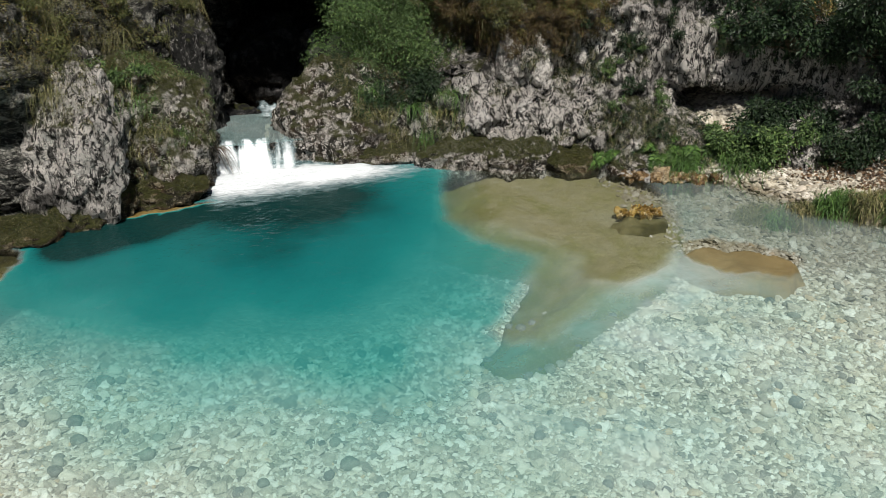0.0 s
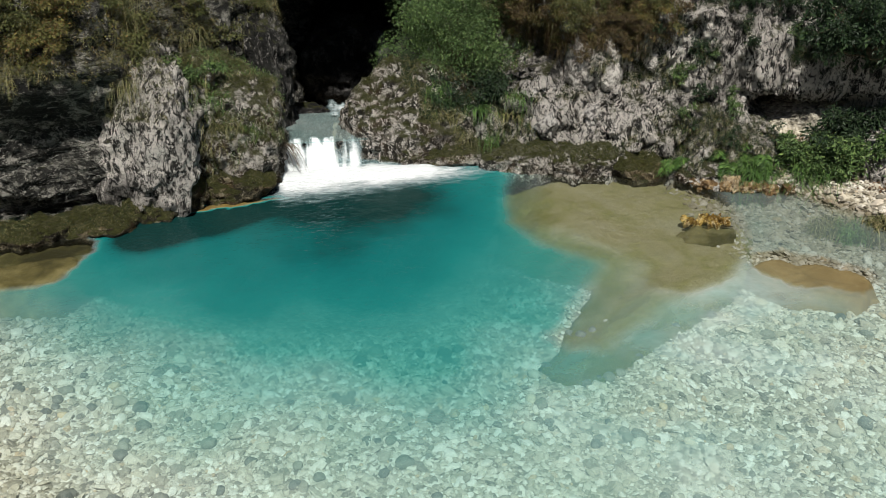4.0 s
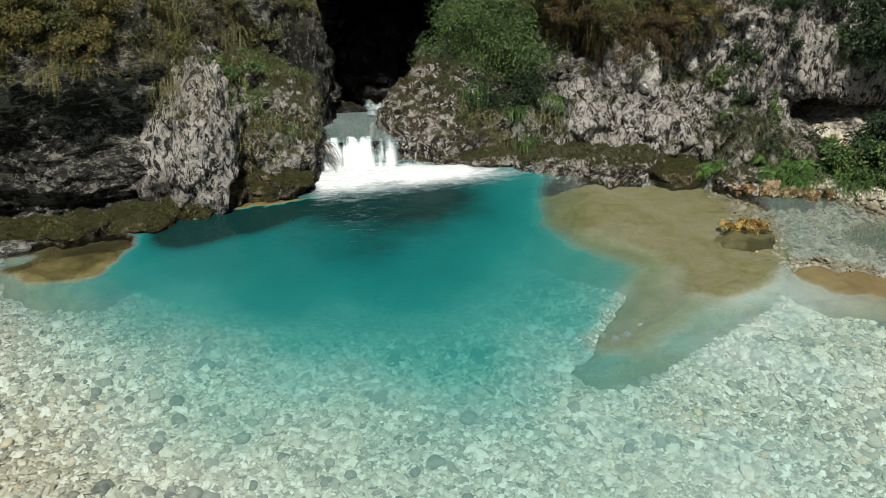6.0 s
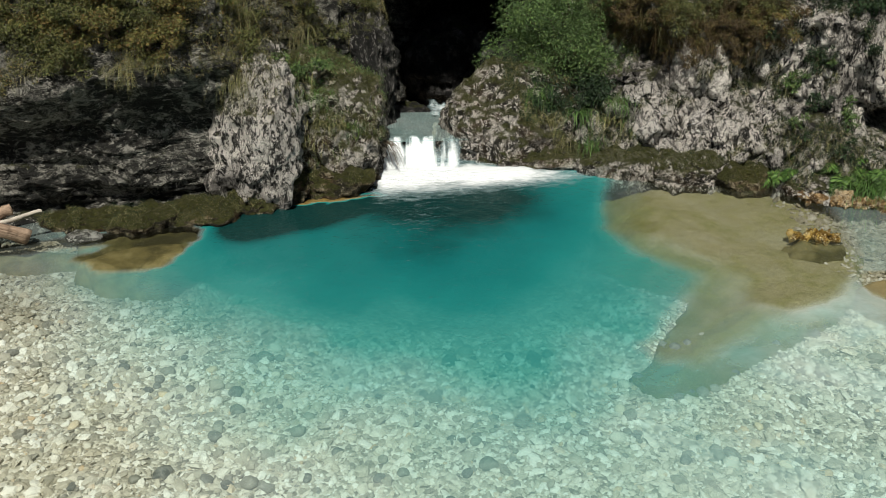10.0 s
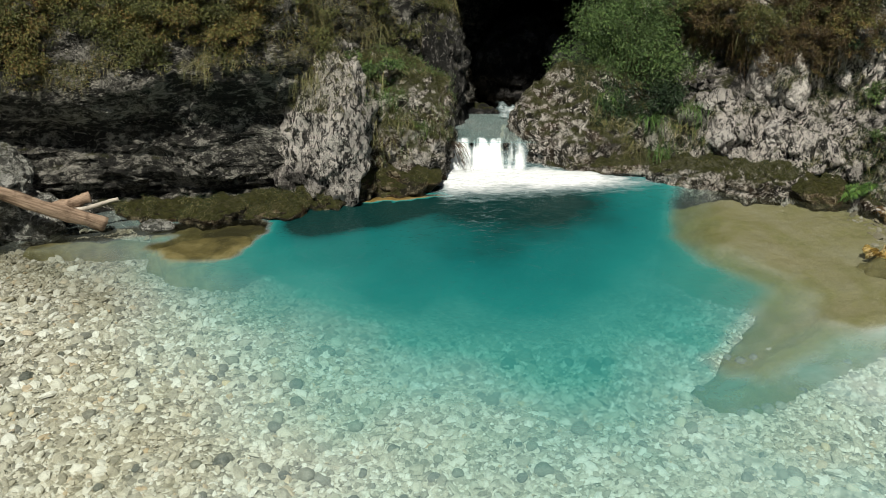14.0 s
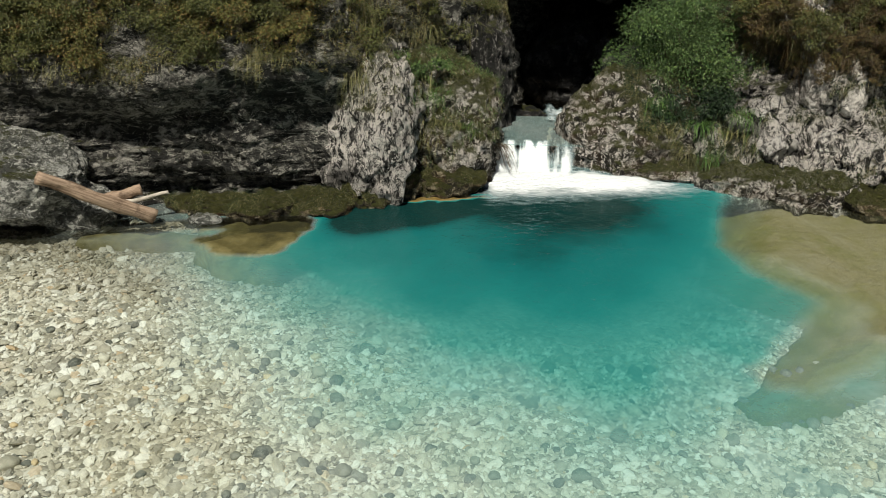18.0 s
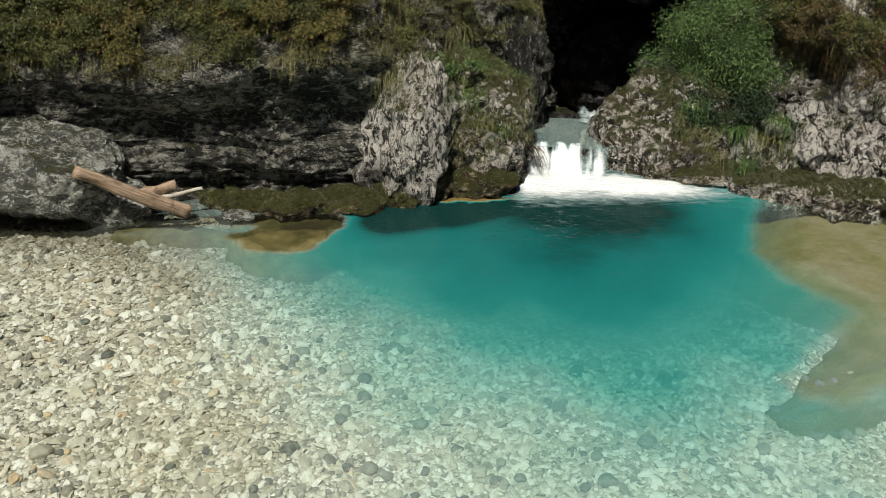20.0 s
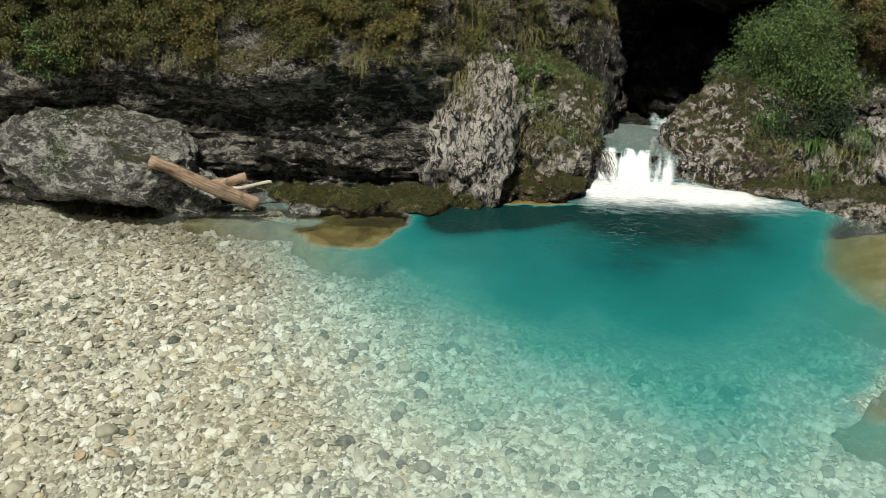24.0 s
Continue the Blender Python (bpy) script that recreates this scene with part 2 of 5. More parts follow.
ROCK_LEDGE = make_rock("rock_mossy_ledge", (0.024, 0.022, 0.014), (0.10, 0.085, 0.05), (0.24, 0.20, 0.12), (0.45, 0.40, 0.30), 0.56, moss=0.60, moss_col=(0.058, 0.062, 0.014), ochre=0.15)
ROCK_GREY = make_rock("rock_grey", (0.10, 0.104, 0.09), (0.26, 0.262, 0.235), (0.46, 0.46, 0.415), (0.64, 0.64, 0.59), 0.52, film=0.25, moss=0.04, streak=(0.8, 0.8, 1.5))
# dark greys: the gorge's deep shade is put into this rock's colour
ROCK_GORGE_SHADED = make_rock("rock_gorge", (0.02, 0.02, 0.02), (0.06, 0.058, 0.055), (0.12, 0.115, 0.11), (0.2, 0.19, 0.18), 0.66, moss=0.05)
ROCK_JAMB = make_rock("rock_gorge_mouth", (0.022, 0.022, 0.020), (0.075, 0.072, 0.064), (0.18, 0.172, 0.155), (0.34, 0.32, 0.30), 0.55, moss=0.22, film=0.7, streak=(1.3, 1.0, 0.6))
ROCK_OCHRE = make_rock("rock_ochre", (0.20, 0.12, 0.05), (0.48, 0.30, 0.13), (0.70, 0.50, 0.26), (0.78, 0.66, 0.48), 0.52, film=0.2)
ROCK_TAN = make_rock("rock_tan", (0.13, 0.105, 0.04), (0.29, 0.24, 0.115), (0.45, 0.39, 0.235), (0.56, 0.51, 0.37), 0.58, ochre=0.2, grain=0.5, film=0.3)


def make_silt(name, *cols):
    """Rock under a soft skin of silt and algae."""
    n = Nodes(name)
    k = n.math("ADD", n.math("MULTIPLY", n.noise(1.1, 4, 0.55, dist=0.5), 0.7), n.math("MULTIPLY", n.noise(7.0, 6, 0.65), 0.3))
    col = n.ramp(k, *[(0.40 + 0.22 * i / (len(cols) - 1), c) for i, c in enumerate(cols)])
    crack = n.node("TexVoronoi", {"Vector": n.node("Mapping", {"Vector": n.pos, "Scale": (0.9, 2.0, 1.0), "Rotation": (0, 0, 0.35)}).outputs[0], "Scale": 1.3}, feature="DISTANCE_TO_EDGE").outputs["Distance"]
    col = n.mix(n.math("MULTIPLY", n.ramp(n.math("ADD", crack, n.math("MULTIPLY", n.noise(9, 4), 0.03)), (0.012, 1.0), (0.035, 0.0)), 0.45), col, tuple(0.45 * c for c in cols[0]))
    col = n.mix(n.ramp(n.noise(34, 5, 0.7), (0.45, 0.0), (0.7, 0.35)), col, n.mix(0.5, col, cols[0]))
    return n.finish(col, 0.8, n.bumped(n.noise(14, 6, 0.7), 0.4, 0.03))


SILT_BROWN = make_silt("silted_brown_slab", (0.16, 0.11, 0.045), (0.20, 0.14, 0.06), (0.24, 0.17, 0.075), (0.26, 0.16, 0.045))
SILT_AMBER = make_silt("amber_slab", (0.022, 0.020, 0.006), (0.055, 0.048, 0.014), (0.125, 0.108, 0.046), (0.07, 0.058, 0.017))
ROCK_YELLOW = make_rock("rock_yellow", (0.28, 0.16, 0.03), (0.58, 0.38, 0.08), (0.76, 0.55, 0.18), (0.80, 0.66, 0.36), 0.52, film=0.15)
ROCK_FLOW = make_rock("rock_flowstone", (0.10, 0.09, 0.08), (0.34, 0.32, 0.29), (0.52, 0.49, 0.45), (0.66, 0.62, 0.57), 0.5, film=0.35, grain=0.5)
ROCK_WHITE = make_rock("rock_white", (0.16, 0.15, 0.14), (0.50, 0.47, 0.43), (0.70, 0.66, 0.61), (0.8, 0.76, 0.71), 0.45)


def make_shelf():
    """Sand-coloured rock crest that turns olive and darker towards the edge facing the pool."""
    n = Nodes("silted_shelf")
    pool_inset = n.node("Attribute", ())
    pool_inset.attribute_name = "pool_inset"
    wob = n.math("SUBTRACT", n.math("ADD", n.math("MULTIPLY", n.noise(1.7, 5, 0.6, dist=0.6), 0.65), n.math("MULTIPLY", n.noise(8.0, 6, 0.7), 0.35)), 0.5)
    k = n.math("ADD", n.math("MULTIPLY", n.math("MINIMUM", pool_inset.outputs["Fac"], 0.62), 1.15), n.math("MULTIPLY", wob, 1.6))
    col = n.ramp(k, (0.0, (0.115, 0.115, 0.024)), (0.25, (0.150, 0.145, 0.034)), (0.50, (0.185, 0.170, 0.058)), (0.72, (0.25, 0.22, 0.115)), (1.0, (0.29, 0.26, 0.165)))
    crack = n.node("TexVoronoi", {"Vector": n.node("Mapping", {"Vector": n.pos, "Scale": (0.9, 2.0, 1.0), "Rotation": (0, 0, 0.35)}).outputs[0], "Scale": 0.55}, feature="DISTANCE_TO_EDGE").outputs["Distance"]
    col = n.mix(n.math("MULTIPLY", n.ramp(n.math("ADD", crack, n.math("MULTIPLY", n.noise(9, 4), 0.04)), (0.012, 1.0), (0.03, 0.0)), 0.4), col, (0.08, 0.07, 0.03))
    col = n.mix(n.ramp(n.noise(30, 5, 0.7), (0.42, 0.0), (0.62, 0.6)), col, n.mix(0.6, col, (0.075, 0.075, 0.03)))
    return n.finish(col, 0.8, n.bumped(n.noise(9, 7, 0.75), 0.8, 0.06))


SHELF = make_shelf()
SILT_TAN = make_silt("tan_slab", (0.045, 0.038, 0.012), (0.10, 0.082, 0.028), (0.19, 0.155, 0.065), (0.115, 0.088, 0.027))
SILT_OCHRE = make_silt("ochre_slab", (0.045, 0.032, 0.009), (0.11, 0.075, 0.02), (0.20, 0.14, 0.045), (0.13, 0.085, 0.022))


def make_bed():
    n = Nodes("river_gravel_bed")
    v = n.node("TexVoronoi", {"Vector": n.pos, "Scale": 27.0, "Randomness": 1.0})
    tone = n.node("SeparateColor", {0: v.outputs["Color"]}).outputs[0]
    col = n.ramp(tone, (0.0, (0.14, 0.13, 0.10)), (0.45, (0.36, 0.33, 0.26)), (0.8, (0.52, 0.48, 0.39)), (1.0, (0.64, 0.60, 0.51)))
    col = n.mix(n.ramp(n.noise(0.7, 3), (0.45, 0.0), (0.7, 0.45)), col, (0.42, 0.35, 0.22))
    far = n.node("SeparateXYZ", {0: n.pos}).outputs[1]
    wet = n.ramp(n.node("SeparateXYZ", {0: n.pos}).outputs[2], (0.02, 1.0), (0.07, 0.0))
    far = n.math("ADD", far, n.math("MULTIPLY", n.math("MAXIMUM", n.math("SUBTRACT", n.node("SeparateXYZ", {0: n.pos}).outputs[0], 4.1), 0.0), 0.75))
    # brown film that also carries the far bank's shade in the gravel's colour
    film = n.ramp(n.math("ADD", n.math("MULTIPLY", n.math("SUBTRACT", far, 5.6), 0.42), n.math("MULTIPLY", n.math("SUBTRACT", n.noise(1.3, 5, 0.65), 0.5), 0.9)), (0.12, 0.0), (0.75, 0.72))
    col = n.mix(n.math("MULTIPLY", film, wet), col, n.mix(0.5, (0.115, 0.088, 0.045), n.mix(0.75, col, (0.10, 0.08, 0.045), "MULTIPLY")))
    return n.finish(col, 0.7, n.bumped(n.math("SUBTRACT", 1.0, v.outputs["Distance"]), 0.6, 0.03))


def make_stones(name, warm):
    n = Nodes(name)
    r = n.geo.outputs["Random Per Island"] if name == "gravel_stones" else n.node("ObjectInfo").outputs["Random"]
    w = warm
    col = n.ramp(r, (0.0, (0.040, 0.043, 0.040)), (0.09, (0.10, 0.10, 0.085)), (0.16, (0.22, 0.20, 0.155)), (0.40, (0.38, 0.345, 0.265)),
                 (0.70, (0.62, 0.59, 0.505)), (0.92, (0.78, 0.755, 0.69)), (1.0, (0.40, 0.26, 0.12)))
    col = n.mix(n.ramp(n.noise(0.8, 3), (0.42, 0.0), (0.68, 0.5)), col, n.mix(0.6, col, (0.46, 0.36, 0.19)))
    col = n.mix(0.3, col, n.ramp(n.noise(30, 4), (0.3, (0.16, 0.145, 0.115)), (0.7, (0.62, 0.58, 0.49))))
    far = n.node("SeparateXYZ", {0: n.pos}).outputs[1]
    wet = n.ramp(n.node("SeparateXYZ", {0: n.pos}).outputs[2], (0.02, 1.0), (0.07, 0.0))
    far = n.math("ADD", far, n.math("MULTIPLY", n.math("MAXIMUM", n.math("SUBTRACT", n.node("SeparateXYZ", {0: n.pos}).outputs[0], 4.1), 0.0), 0.75))
    # far stones darkened too: bank shade is put into their brown film
    film = n.ramp(n.math("ADD", n.math("MULTIPLY", n.math("SUBTRACT", far, 5.6), 0.42), n.math("MULTIPLY", n.math("SUBTRACT", n.noise(1.3, 5, 0.65), 0.5), 0.9)), (0.12, 0.0), (0.75, 0.72))
    col = n.mix(n.math("MULTIPLY", film, wet), col, n.mix(0.5, (0.115, 0.088, 0.045), n.mix(0.75, col, (0.10, 0.08, 0.045), "MULTIPLY")))
    dry = n.math("SUBTRACT", 1.0, wet)
    col = n.mix(n.math("MULTIPLY", dry, 0.75), col, n.mix(0.82, n.ramp(r, (0.0, (0.16, 0.15, 0.14)), (0.3, (0.40, 0.385, 0.36)), (1.0, (0.62, 0.60, 0.565))), col))
    return n.finish(col, 0.65, n.bumped(n.noise(60, 4), 0.25, 0.01))


BED = make_bed()
STONES = make_stones("gravel_stones", 1.0)


def make_cobble(name, *stops):
    n = Nodes(name)
    r = n.node("ObjectInfo").outputs["Random"]
    col = n.ramp(r, *stops)
    col = n.mix(n.ramp(n.noise(22, 6, 0.7), (0.4, 0.0), (0.65, 0.5)), col, n.mix(0.5, col, (0.5, 0.47, 0.4)))
    return n.finish(col, 0.6, n.bumped(n.noise(50, 5), 0.35, 0.012))


COBBLE = make_cobble("cobble_stone", (0.0, (0.035, 0.04, 0.036)), (0.25, (0.075, 0.08, 0.068)), (0.42, (0.17, 0.16, 0.125)), (0.6, (0.36, 0.33, 0.25)), (0.85, (0.55, 0.52, 0.43)), (1.0, (0.45, 0.32, 0.15)))
COBBLE_DARK = make_cobble("algae_cobble", (0.0, (0.03, 0.034, 0.03)), (0.5, (0.08, 0.085, 0.065)), (1.0, (0.22, 0.21, 0.16)))


def make_water():
    """Clear alpine water: the deeper it stands, the more its own turquoise covers the bed."""
    n = Nodes("pool_water")
    depth = n.node("Attribute", ())
    depth.attribute_name = "depth"
    d = depth.outputs["Fac"]
    clouds = n.ramp(n.noise(0.8, 5, 0.62, dist=0.8), (0.40, 0.0), (0.62, 1.0))
    side = n.math("MULTIPLY", n.math("ADD", n.node("SeparateXYZ", {0: n.pos}).outputs[0], 2.4), 0.4, True)
    east = n.math("SUBTRACT", n.node("SeparateXYZ", {0: n.pos}).outputs[0], 3.0)
    north = n.math("SUBTRACT", n.node("SeparateXYZ", {0: n.pos}).outputs[1], 5.2)
    silty = n.math("POWER", 2.718, n.math("ADD", n.math("MULTIPLY", n.math("MULTIPLY", east, east), -0.45), n.math("MULTIPLY", n.math("MULTIPLY", north, north), -0.7)))
    side = n.math("MULTIPLY", side, n.math("SUBTRACT", 1.0, n.math("MULTIPLY", n.math("SUBTRACT", east, 0.9), 0.8, True), True))
    side = n.math("MULTIPLY", side, n.math("ADD", 0.95, n.math("MULTIPLY", silty, 1.15)))
    # pale veil for silt, and for sky reflection put into the water's colour
    silt_glare = n.math("MULTIPLY", n.math("MULTIPLY", n.ramp(d, (0.035, 0.0), (0.15, 0.40)), n.math("ADD", n.math("MULTIPLY", clouds, 0.52), 0.42)), side)
    own = n.math("SUBTRACT", 1.0, n.math("POWER", 2.718, n.math("MULTIPLY", n.math("POWER", d, 1.7), -2.9)))
    milk_in = n.node("Attribute", ())
    milk_in.attribute_name = "milk"
    own = n.math("MULTIPLY", n.math("MAXIMUM", own, silt_glare), milk_in.outputs["Fac"])
    part_deep = n.math("MULTIPLY", d, 0.7)
    tint = n.ramp(part_deep, (0.0, (0.96, 0.98, 0.97)), (0.05, (0.86, 0.93, 0.95)), (0.18, (0.70, 0.90, 0.91)), (0.42, (0.24, 0.64, 0.62)), (0.7, (0.04, 0.36, 0.36)))
    body = n.ramp(n.math("ADD", part_deep, n.math("MULTIPLY", n.math("SUBTRACT", n.noise(1.1, 5, 0.62), 0.5), 0.26)),
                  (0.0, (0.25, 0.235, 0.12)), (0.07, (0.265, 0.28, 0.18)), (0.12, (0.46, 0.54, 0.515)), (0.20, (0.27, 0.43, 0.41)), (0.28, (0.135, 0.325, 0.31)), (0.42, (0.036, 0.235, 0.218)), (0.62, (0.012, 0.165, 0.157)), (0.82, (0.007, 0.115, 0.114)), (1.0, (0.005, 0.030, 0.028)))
    clear = n.node("BsdfTransparent", {"Color": tint})
    milk = n.node("BsdfDiffuse", {"Color": body})
    under = n.node("MixShader", {0: own, 1: clear.outputs[0], 2: milk.outputs[0]})
    wav = n.math("ADD", n.noise(4.5, 3, 0.5, dist=0.6), n.math("MULTIPLY", n.noise(15, 3, 0.6, dist=0.6), n.ramp(n.noise(0.5, 2), (0.4, 0.2), (0.6, 0.8))))
    nor = n.bumped(wav, 0.30, 0.05)
    gloss = n.node("BsdfGlossy", {"Color": (0.9, 0.95, 1.0), "Roughness": 0.16, "Normal": nor})
    fre = n.node("Fresnel", {"IOR": 1.33, "Normal": nor})
    top = n.node("MixShader", {0: fre.outputs[0], 1: under.outputs[0], 2: gloss.outputs[0]})
    n.t.links.new(top.outputs[0], n.out.inputs["Surface"])
    return n.mat


WATER = make_water()


def make_foam():
    n = Nodes("white_water")
    cover = n.node("Attribute", ())
    cover.attribute_name = "cover"
    streak = n.node("Mapping", {"Vector": n.pos, "Scale": (3.0, 7.0, 3.0), "Rotation": (0, 0, -0.15)}).outputs[0]
    k = n.math("ADD", n.math("MULTIPLY", cover.outputs["Fac"], 1.25), n.math("SUBTRACT", n.noise(2.2, 6, 0.75, vec=streak, dist=0.5), 0.62))
    fac = n.ramp(k, (0.0, 0.0), (0.30, 0.35), (0.75, 1.0))
    white = n.node("BsdfPrincipled", {"Base Color": n.ramp(k, (0.15, (0.42, 0.58, 0.60)), (0.60, (0.76, 0.80, 0.81))), "Roughness": 0.6, "Normal": n.bumped(n.noise(5, 5, 0.6, vec=streak), 0.55, 0.07)})
    clear = n.node("BsdfTransparent")
    m = n.node("MixShader", {0: fac, 1: clear.outputs[0], 2: white.outputs[0]})
    n.t.links.new(m.outputs[0], n.out.inputs["Surface"])
    return n.mat


FOAM = make_foam()


def make_leaf(name, *cols, trans=0.25, rough=0.5):
    n = Nodes(name)
    r = n.geo.outputs["Random Per Island"]
    col = n.ramp(r, *[(i / (len(cols) - 1), c) for i, c in enumerate(cols)])
    col = n.mix(n.ramp(n.noise(3.0, 3), (0.35, 0.45), (0.65, 0.0)), col, tuple(c * 0.4 for c in cols[0]))
    return n.finish(col, rough, **{"Subsurface Weight": 0.0, "Transmission Weight": 0.0, "Sheen Weight": 0.1})


LEAF_GREEN = make_leaf("leaf_fresh_green", (0.038, 0.070, 0.020), (0.080, 0.145, 0.040), (0.17, 0.245, 0.070))
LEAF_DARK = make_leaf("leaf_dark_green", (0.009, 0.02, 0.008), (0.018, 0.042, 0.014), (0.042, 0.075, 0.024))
LEAF_AUTUMN = make_leaf("leaf_autumn", (0.065, 0.072, 0.018), (0.13, 0.135, 0.036), (0.23, 0.205, 0.058), (0.19, 0.095, 0.034), (0.105, 0.14, 0.036))
LEAF_OLIVE = make_leaf("leaf_olive", (0.040, 0.052, 0.014), (0.085, 0.10, 0.028), (0.16, 0.165, 0.05), (0.105, 0.085, 0.03))
LEAF_BROWN = make_leaf("leaf_brown_moss", (0.030, 0.019, 0.010), (0.085, 0.050, 0.022), (0.14, 0.10, 0.034), (0.095, 0.10, 0.028))
LITTER = make_leaf("leaf_litter", (0.06, 0.035, 0.018), (0.14, 0.08, 0.04), (0.24, 0.15, 0.08), (0.10, 0.07, 0.045))
GRASS = make_leaf("grass_blade", (0.06, 0.070, 0.020), (0.12, 0.125, 0.036), (0.22, 0.20, 0.08), (0.33, 0.285, 0.15))
FERN = make_leaf("fern_leaf", (0.04, 0.09, 0.018), (0.075, 0.16, 0.03), (0.13, 0.22, 0.045))


def make_wood(name, a, b, along=2.0):
    n = Nodes(name)
    c = n.node("TexCoord").outputs["Object"]
    m = n.node("Mapping", {"Vector": c, "Scale": (40, 40, along)}).outputs[0]
    g = n.noise(1.0, 5, 0.7, vec=m, dist=0.3)
    col = n.ramp(g, (0.3, a), (0.7, b))
    col = n.mix(n.ramp(n.noise(9, 4), (0.5, 0.0), (0.65, 0.6)), col, tuple(x * 0.45 for x in a))
    return n.finish(col, 0.75, n.bumped(g, 0.7, 0.02))


WOOD = make_wood("driftwood_brown", (0.13, 0.08, 0.05), (0.48, 0.36, 0.26))
WOOD_PALE = make_wood("driftwood_bleached", (0.30, 0.27, 0.22), (0.62, 0.57, 0.49))
TWIG = make_wood("twig_bark", (0.06, 0.045, 0.03), (0.16, 0.12, 0.08))

# ---- the ground: pool, gravel and bank ----
SHORE_Y = np.array([-6.0, 3.0, 5.0, 5.8, 6.2, 6.56, 7.24, 7.66, 7.95, 8.25, 8.5, 9.2, 14.0])
BANK_X, BANK_Y = np.array([-9.0, -2.8, -2.0, -1.45, -1.1, -0.7, -0.2, 9.0]), np.array([7.7, 7.7, 7.8, 8.05, 8.25, 8.45, 8.9, 8.9])  # water's edge on the left
SHORE_X = np.array([10.5, 9.8, 8.2, 6.9, 6.3, 5.9, 5.5, 5.2, 4.7, 4.2, 3.6, 3.2, 3.2])


# outline of the silted rock shelf on the pool's east side
SHELF_LINE = np.array([(2.45, 9.0), (2.25, 8.25), (2.06, 7.5), (2.28, 6.92), (2.66, 6.44), (2.4, 5.97), (2.1, 5.6), (1.84, 5.34), (1.98, 5.13), (2.3, 5.17), (2.8, 5.5), (3.4, 5.8), (4.2, 6.3), (4.5, 7.2), (4.6, 8.3), (4.0, 9.3), (2.6, 9.4)])
POOL_SIDE = 10  # so many of its points face the deep water


def inside_shelf(x, y, poolside=False):
    """Distance into the shelf from its outline, or from the part that faces the pool; below nought outside."""
    q = np.stack([x, y, np.zeros_like(x)], -1)
    px, py = x + 0.10 * fbm(q * 1.7, 3, 71), y + 0.10 * fbm(q * 1.7, 3, 72)
    near, odd = np.full(len(x), 9.0), np.zeros(len(x), bool)
    for i, ((ax, ay), (bx, by)) in enumerate(zip(SHELF_LINE, np.roll(SHELF_LINE, -1, 0))):
        ex, ey = bx - ax, by - ay
        t = np.clip(((px - ax) * ex + (py - ay) * ey) / (ex * ex + ey * ey), 0, 1)
        if i < POOL_SIDE or not poolside:
            near = np.minimum(near, np.hypot(px - ax - t * ex, py - ay - t * ey))
        odd ^= ((ay > py) != (by > py)) & (px < ax + (py - ay) * ex / (ey if abs(ey) > 1e-9 else 1e-9))
    return np.where(odd, near, -near)


def pool_height(x, y):
    """The optical bed: how deep the water looks."""
    q = np.stack([x, y, np.zeros_like(x)], -1)
    wob = fbm(q * 0.9, 3, 5)
    d = 0.075 + 0.14 * smooth(-2.6, 0.6, x) + 0.06 * bump(x, 1.0, 1.8) * smooth(7.0, 3.6, y)
    e = np.hypot((x - 0.3) / np.where(x < 0.3, 2.45 + 0.75 * smooth(6.0, 7.5, y), 2.3), (y - 7.7) / np.where(y < 7.7, 2.42, 3.0)) + 0.12 * wob + 0.05 * fbm(q * 2.6, 3, 15)
    d = d + 0.55 * smooth(1.7, 0.40, e) + 0.45 * smooth(1.0, 0.1, e)
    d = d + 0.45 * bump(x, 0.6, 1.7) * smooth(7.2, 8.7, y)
    d = d + 0.05 * bump(x, 0.9, 1.3) * bump(y, 5.3, 0.8)
    # added optical depth: dark bed and wall reflection put into the bank water's colour
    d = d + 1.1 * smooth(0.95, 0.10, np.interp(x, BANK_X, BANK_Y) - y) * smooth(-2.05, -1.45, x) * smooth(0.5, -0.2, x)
    shelf = smooth(-0.1, 0.6, inside_shelf(x, y))
    d = d * (1 - 0.55 * shelf * smooth(0.2, 0.5, d)) + 0.02
    d = d * (1 - 0.25 * smooth(4.0, 5.2, x + 0.4 * wob))
    d = d * (1 - 0.25 * smooth(-2.2, -3.6, x + 0.35 * wob)) + 0.02
    z = -d + 0.02 * fbm(q * 3.0, 3, 8)
    away = (x - np.interp(y, SHORE_Y, SHORE_X)) * 0.75 + 0.12 * wob
    bank = np.minimum(0.07 + 0.16 * away + 0.18 * np.maximum(away - 0.5, 0), 1.6) + 0.04 * fbm(q * 2.5, 4, 11)
    z = np.where(away > -0.15, z + (bank - z) * smooth(-0.15, 0.25, away), z)
    back = smooth(1.2, -3.5, y)
    z = z + back * (0.9 + 0.3 * wob)
    far = np.maximum(np.maximum(np.abs(x) - 11, np.abs(y - 3) - 13), 0)
    return z + 0.35 * far


def bed_height(x, y):
    """The bed as it stands, the pool floor lifted as refraction shows it."""
    z = pool_height(x, y)
    return np.maximum(z, -0.22) + 0.36 * np.minimum(z + 0.22, 0)


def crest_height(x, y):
    """The shelf's own surface, a crest just under water whose flank dips into the pool, and the distance in from the
    pool's side.
    """
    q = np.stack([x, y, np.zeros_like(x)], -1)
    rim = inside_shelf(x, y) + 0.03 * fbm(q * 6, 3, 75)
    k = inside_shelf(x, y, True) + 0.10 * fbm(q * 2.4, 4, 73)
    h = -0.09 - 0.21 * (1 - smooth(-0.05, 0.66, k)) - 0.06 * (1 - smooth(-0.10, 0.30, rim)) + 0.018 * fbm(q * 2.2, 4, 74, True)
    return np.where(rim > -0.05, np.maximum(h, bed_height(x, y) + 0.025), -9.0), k


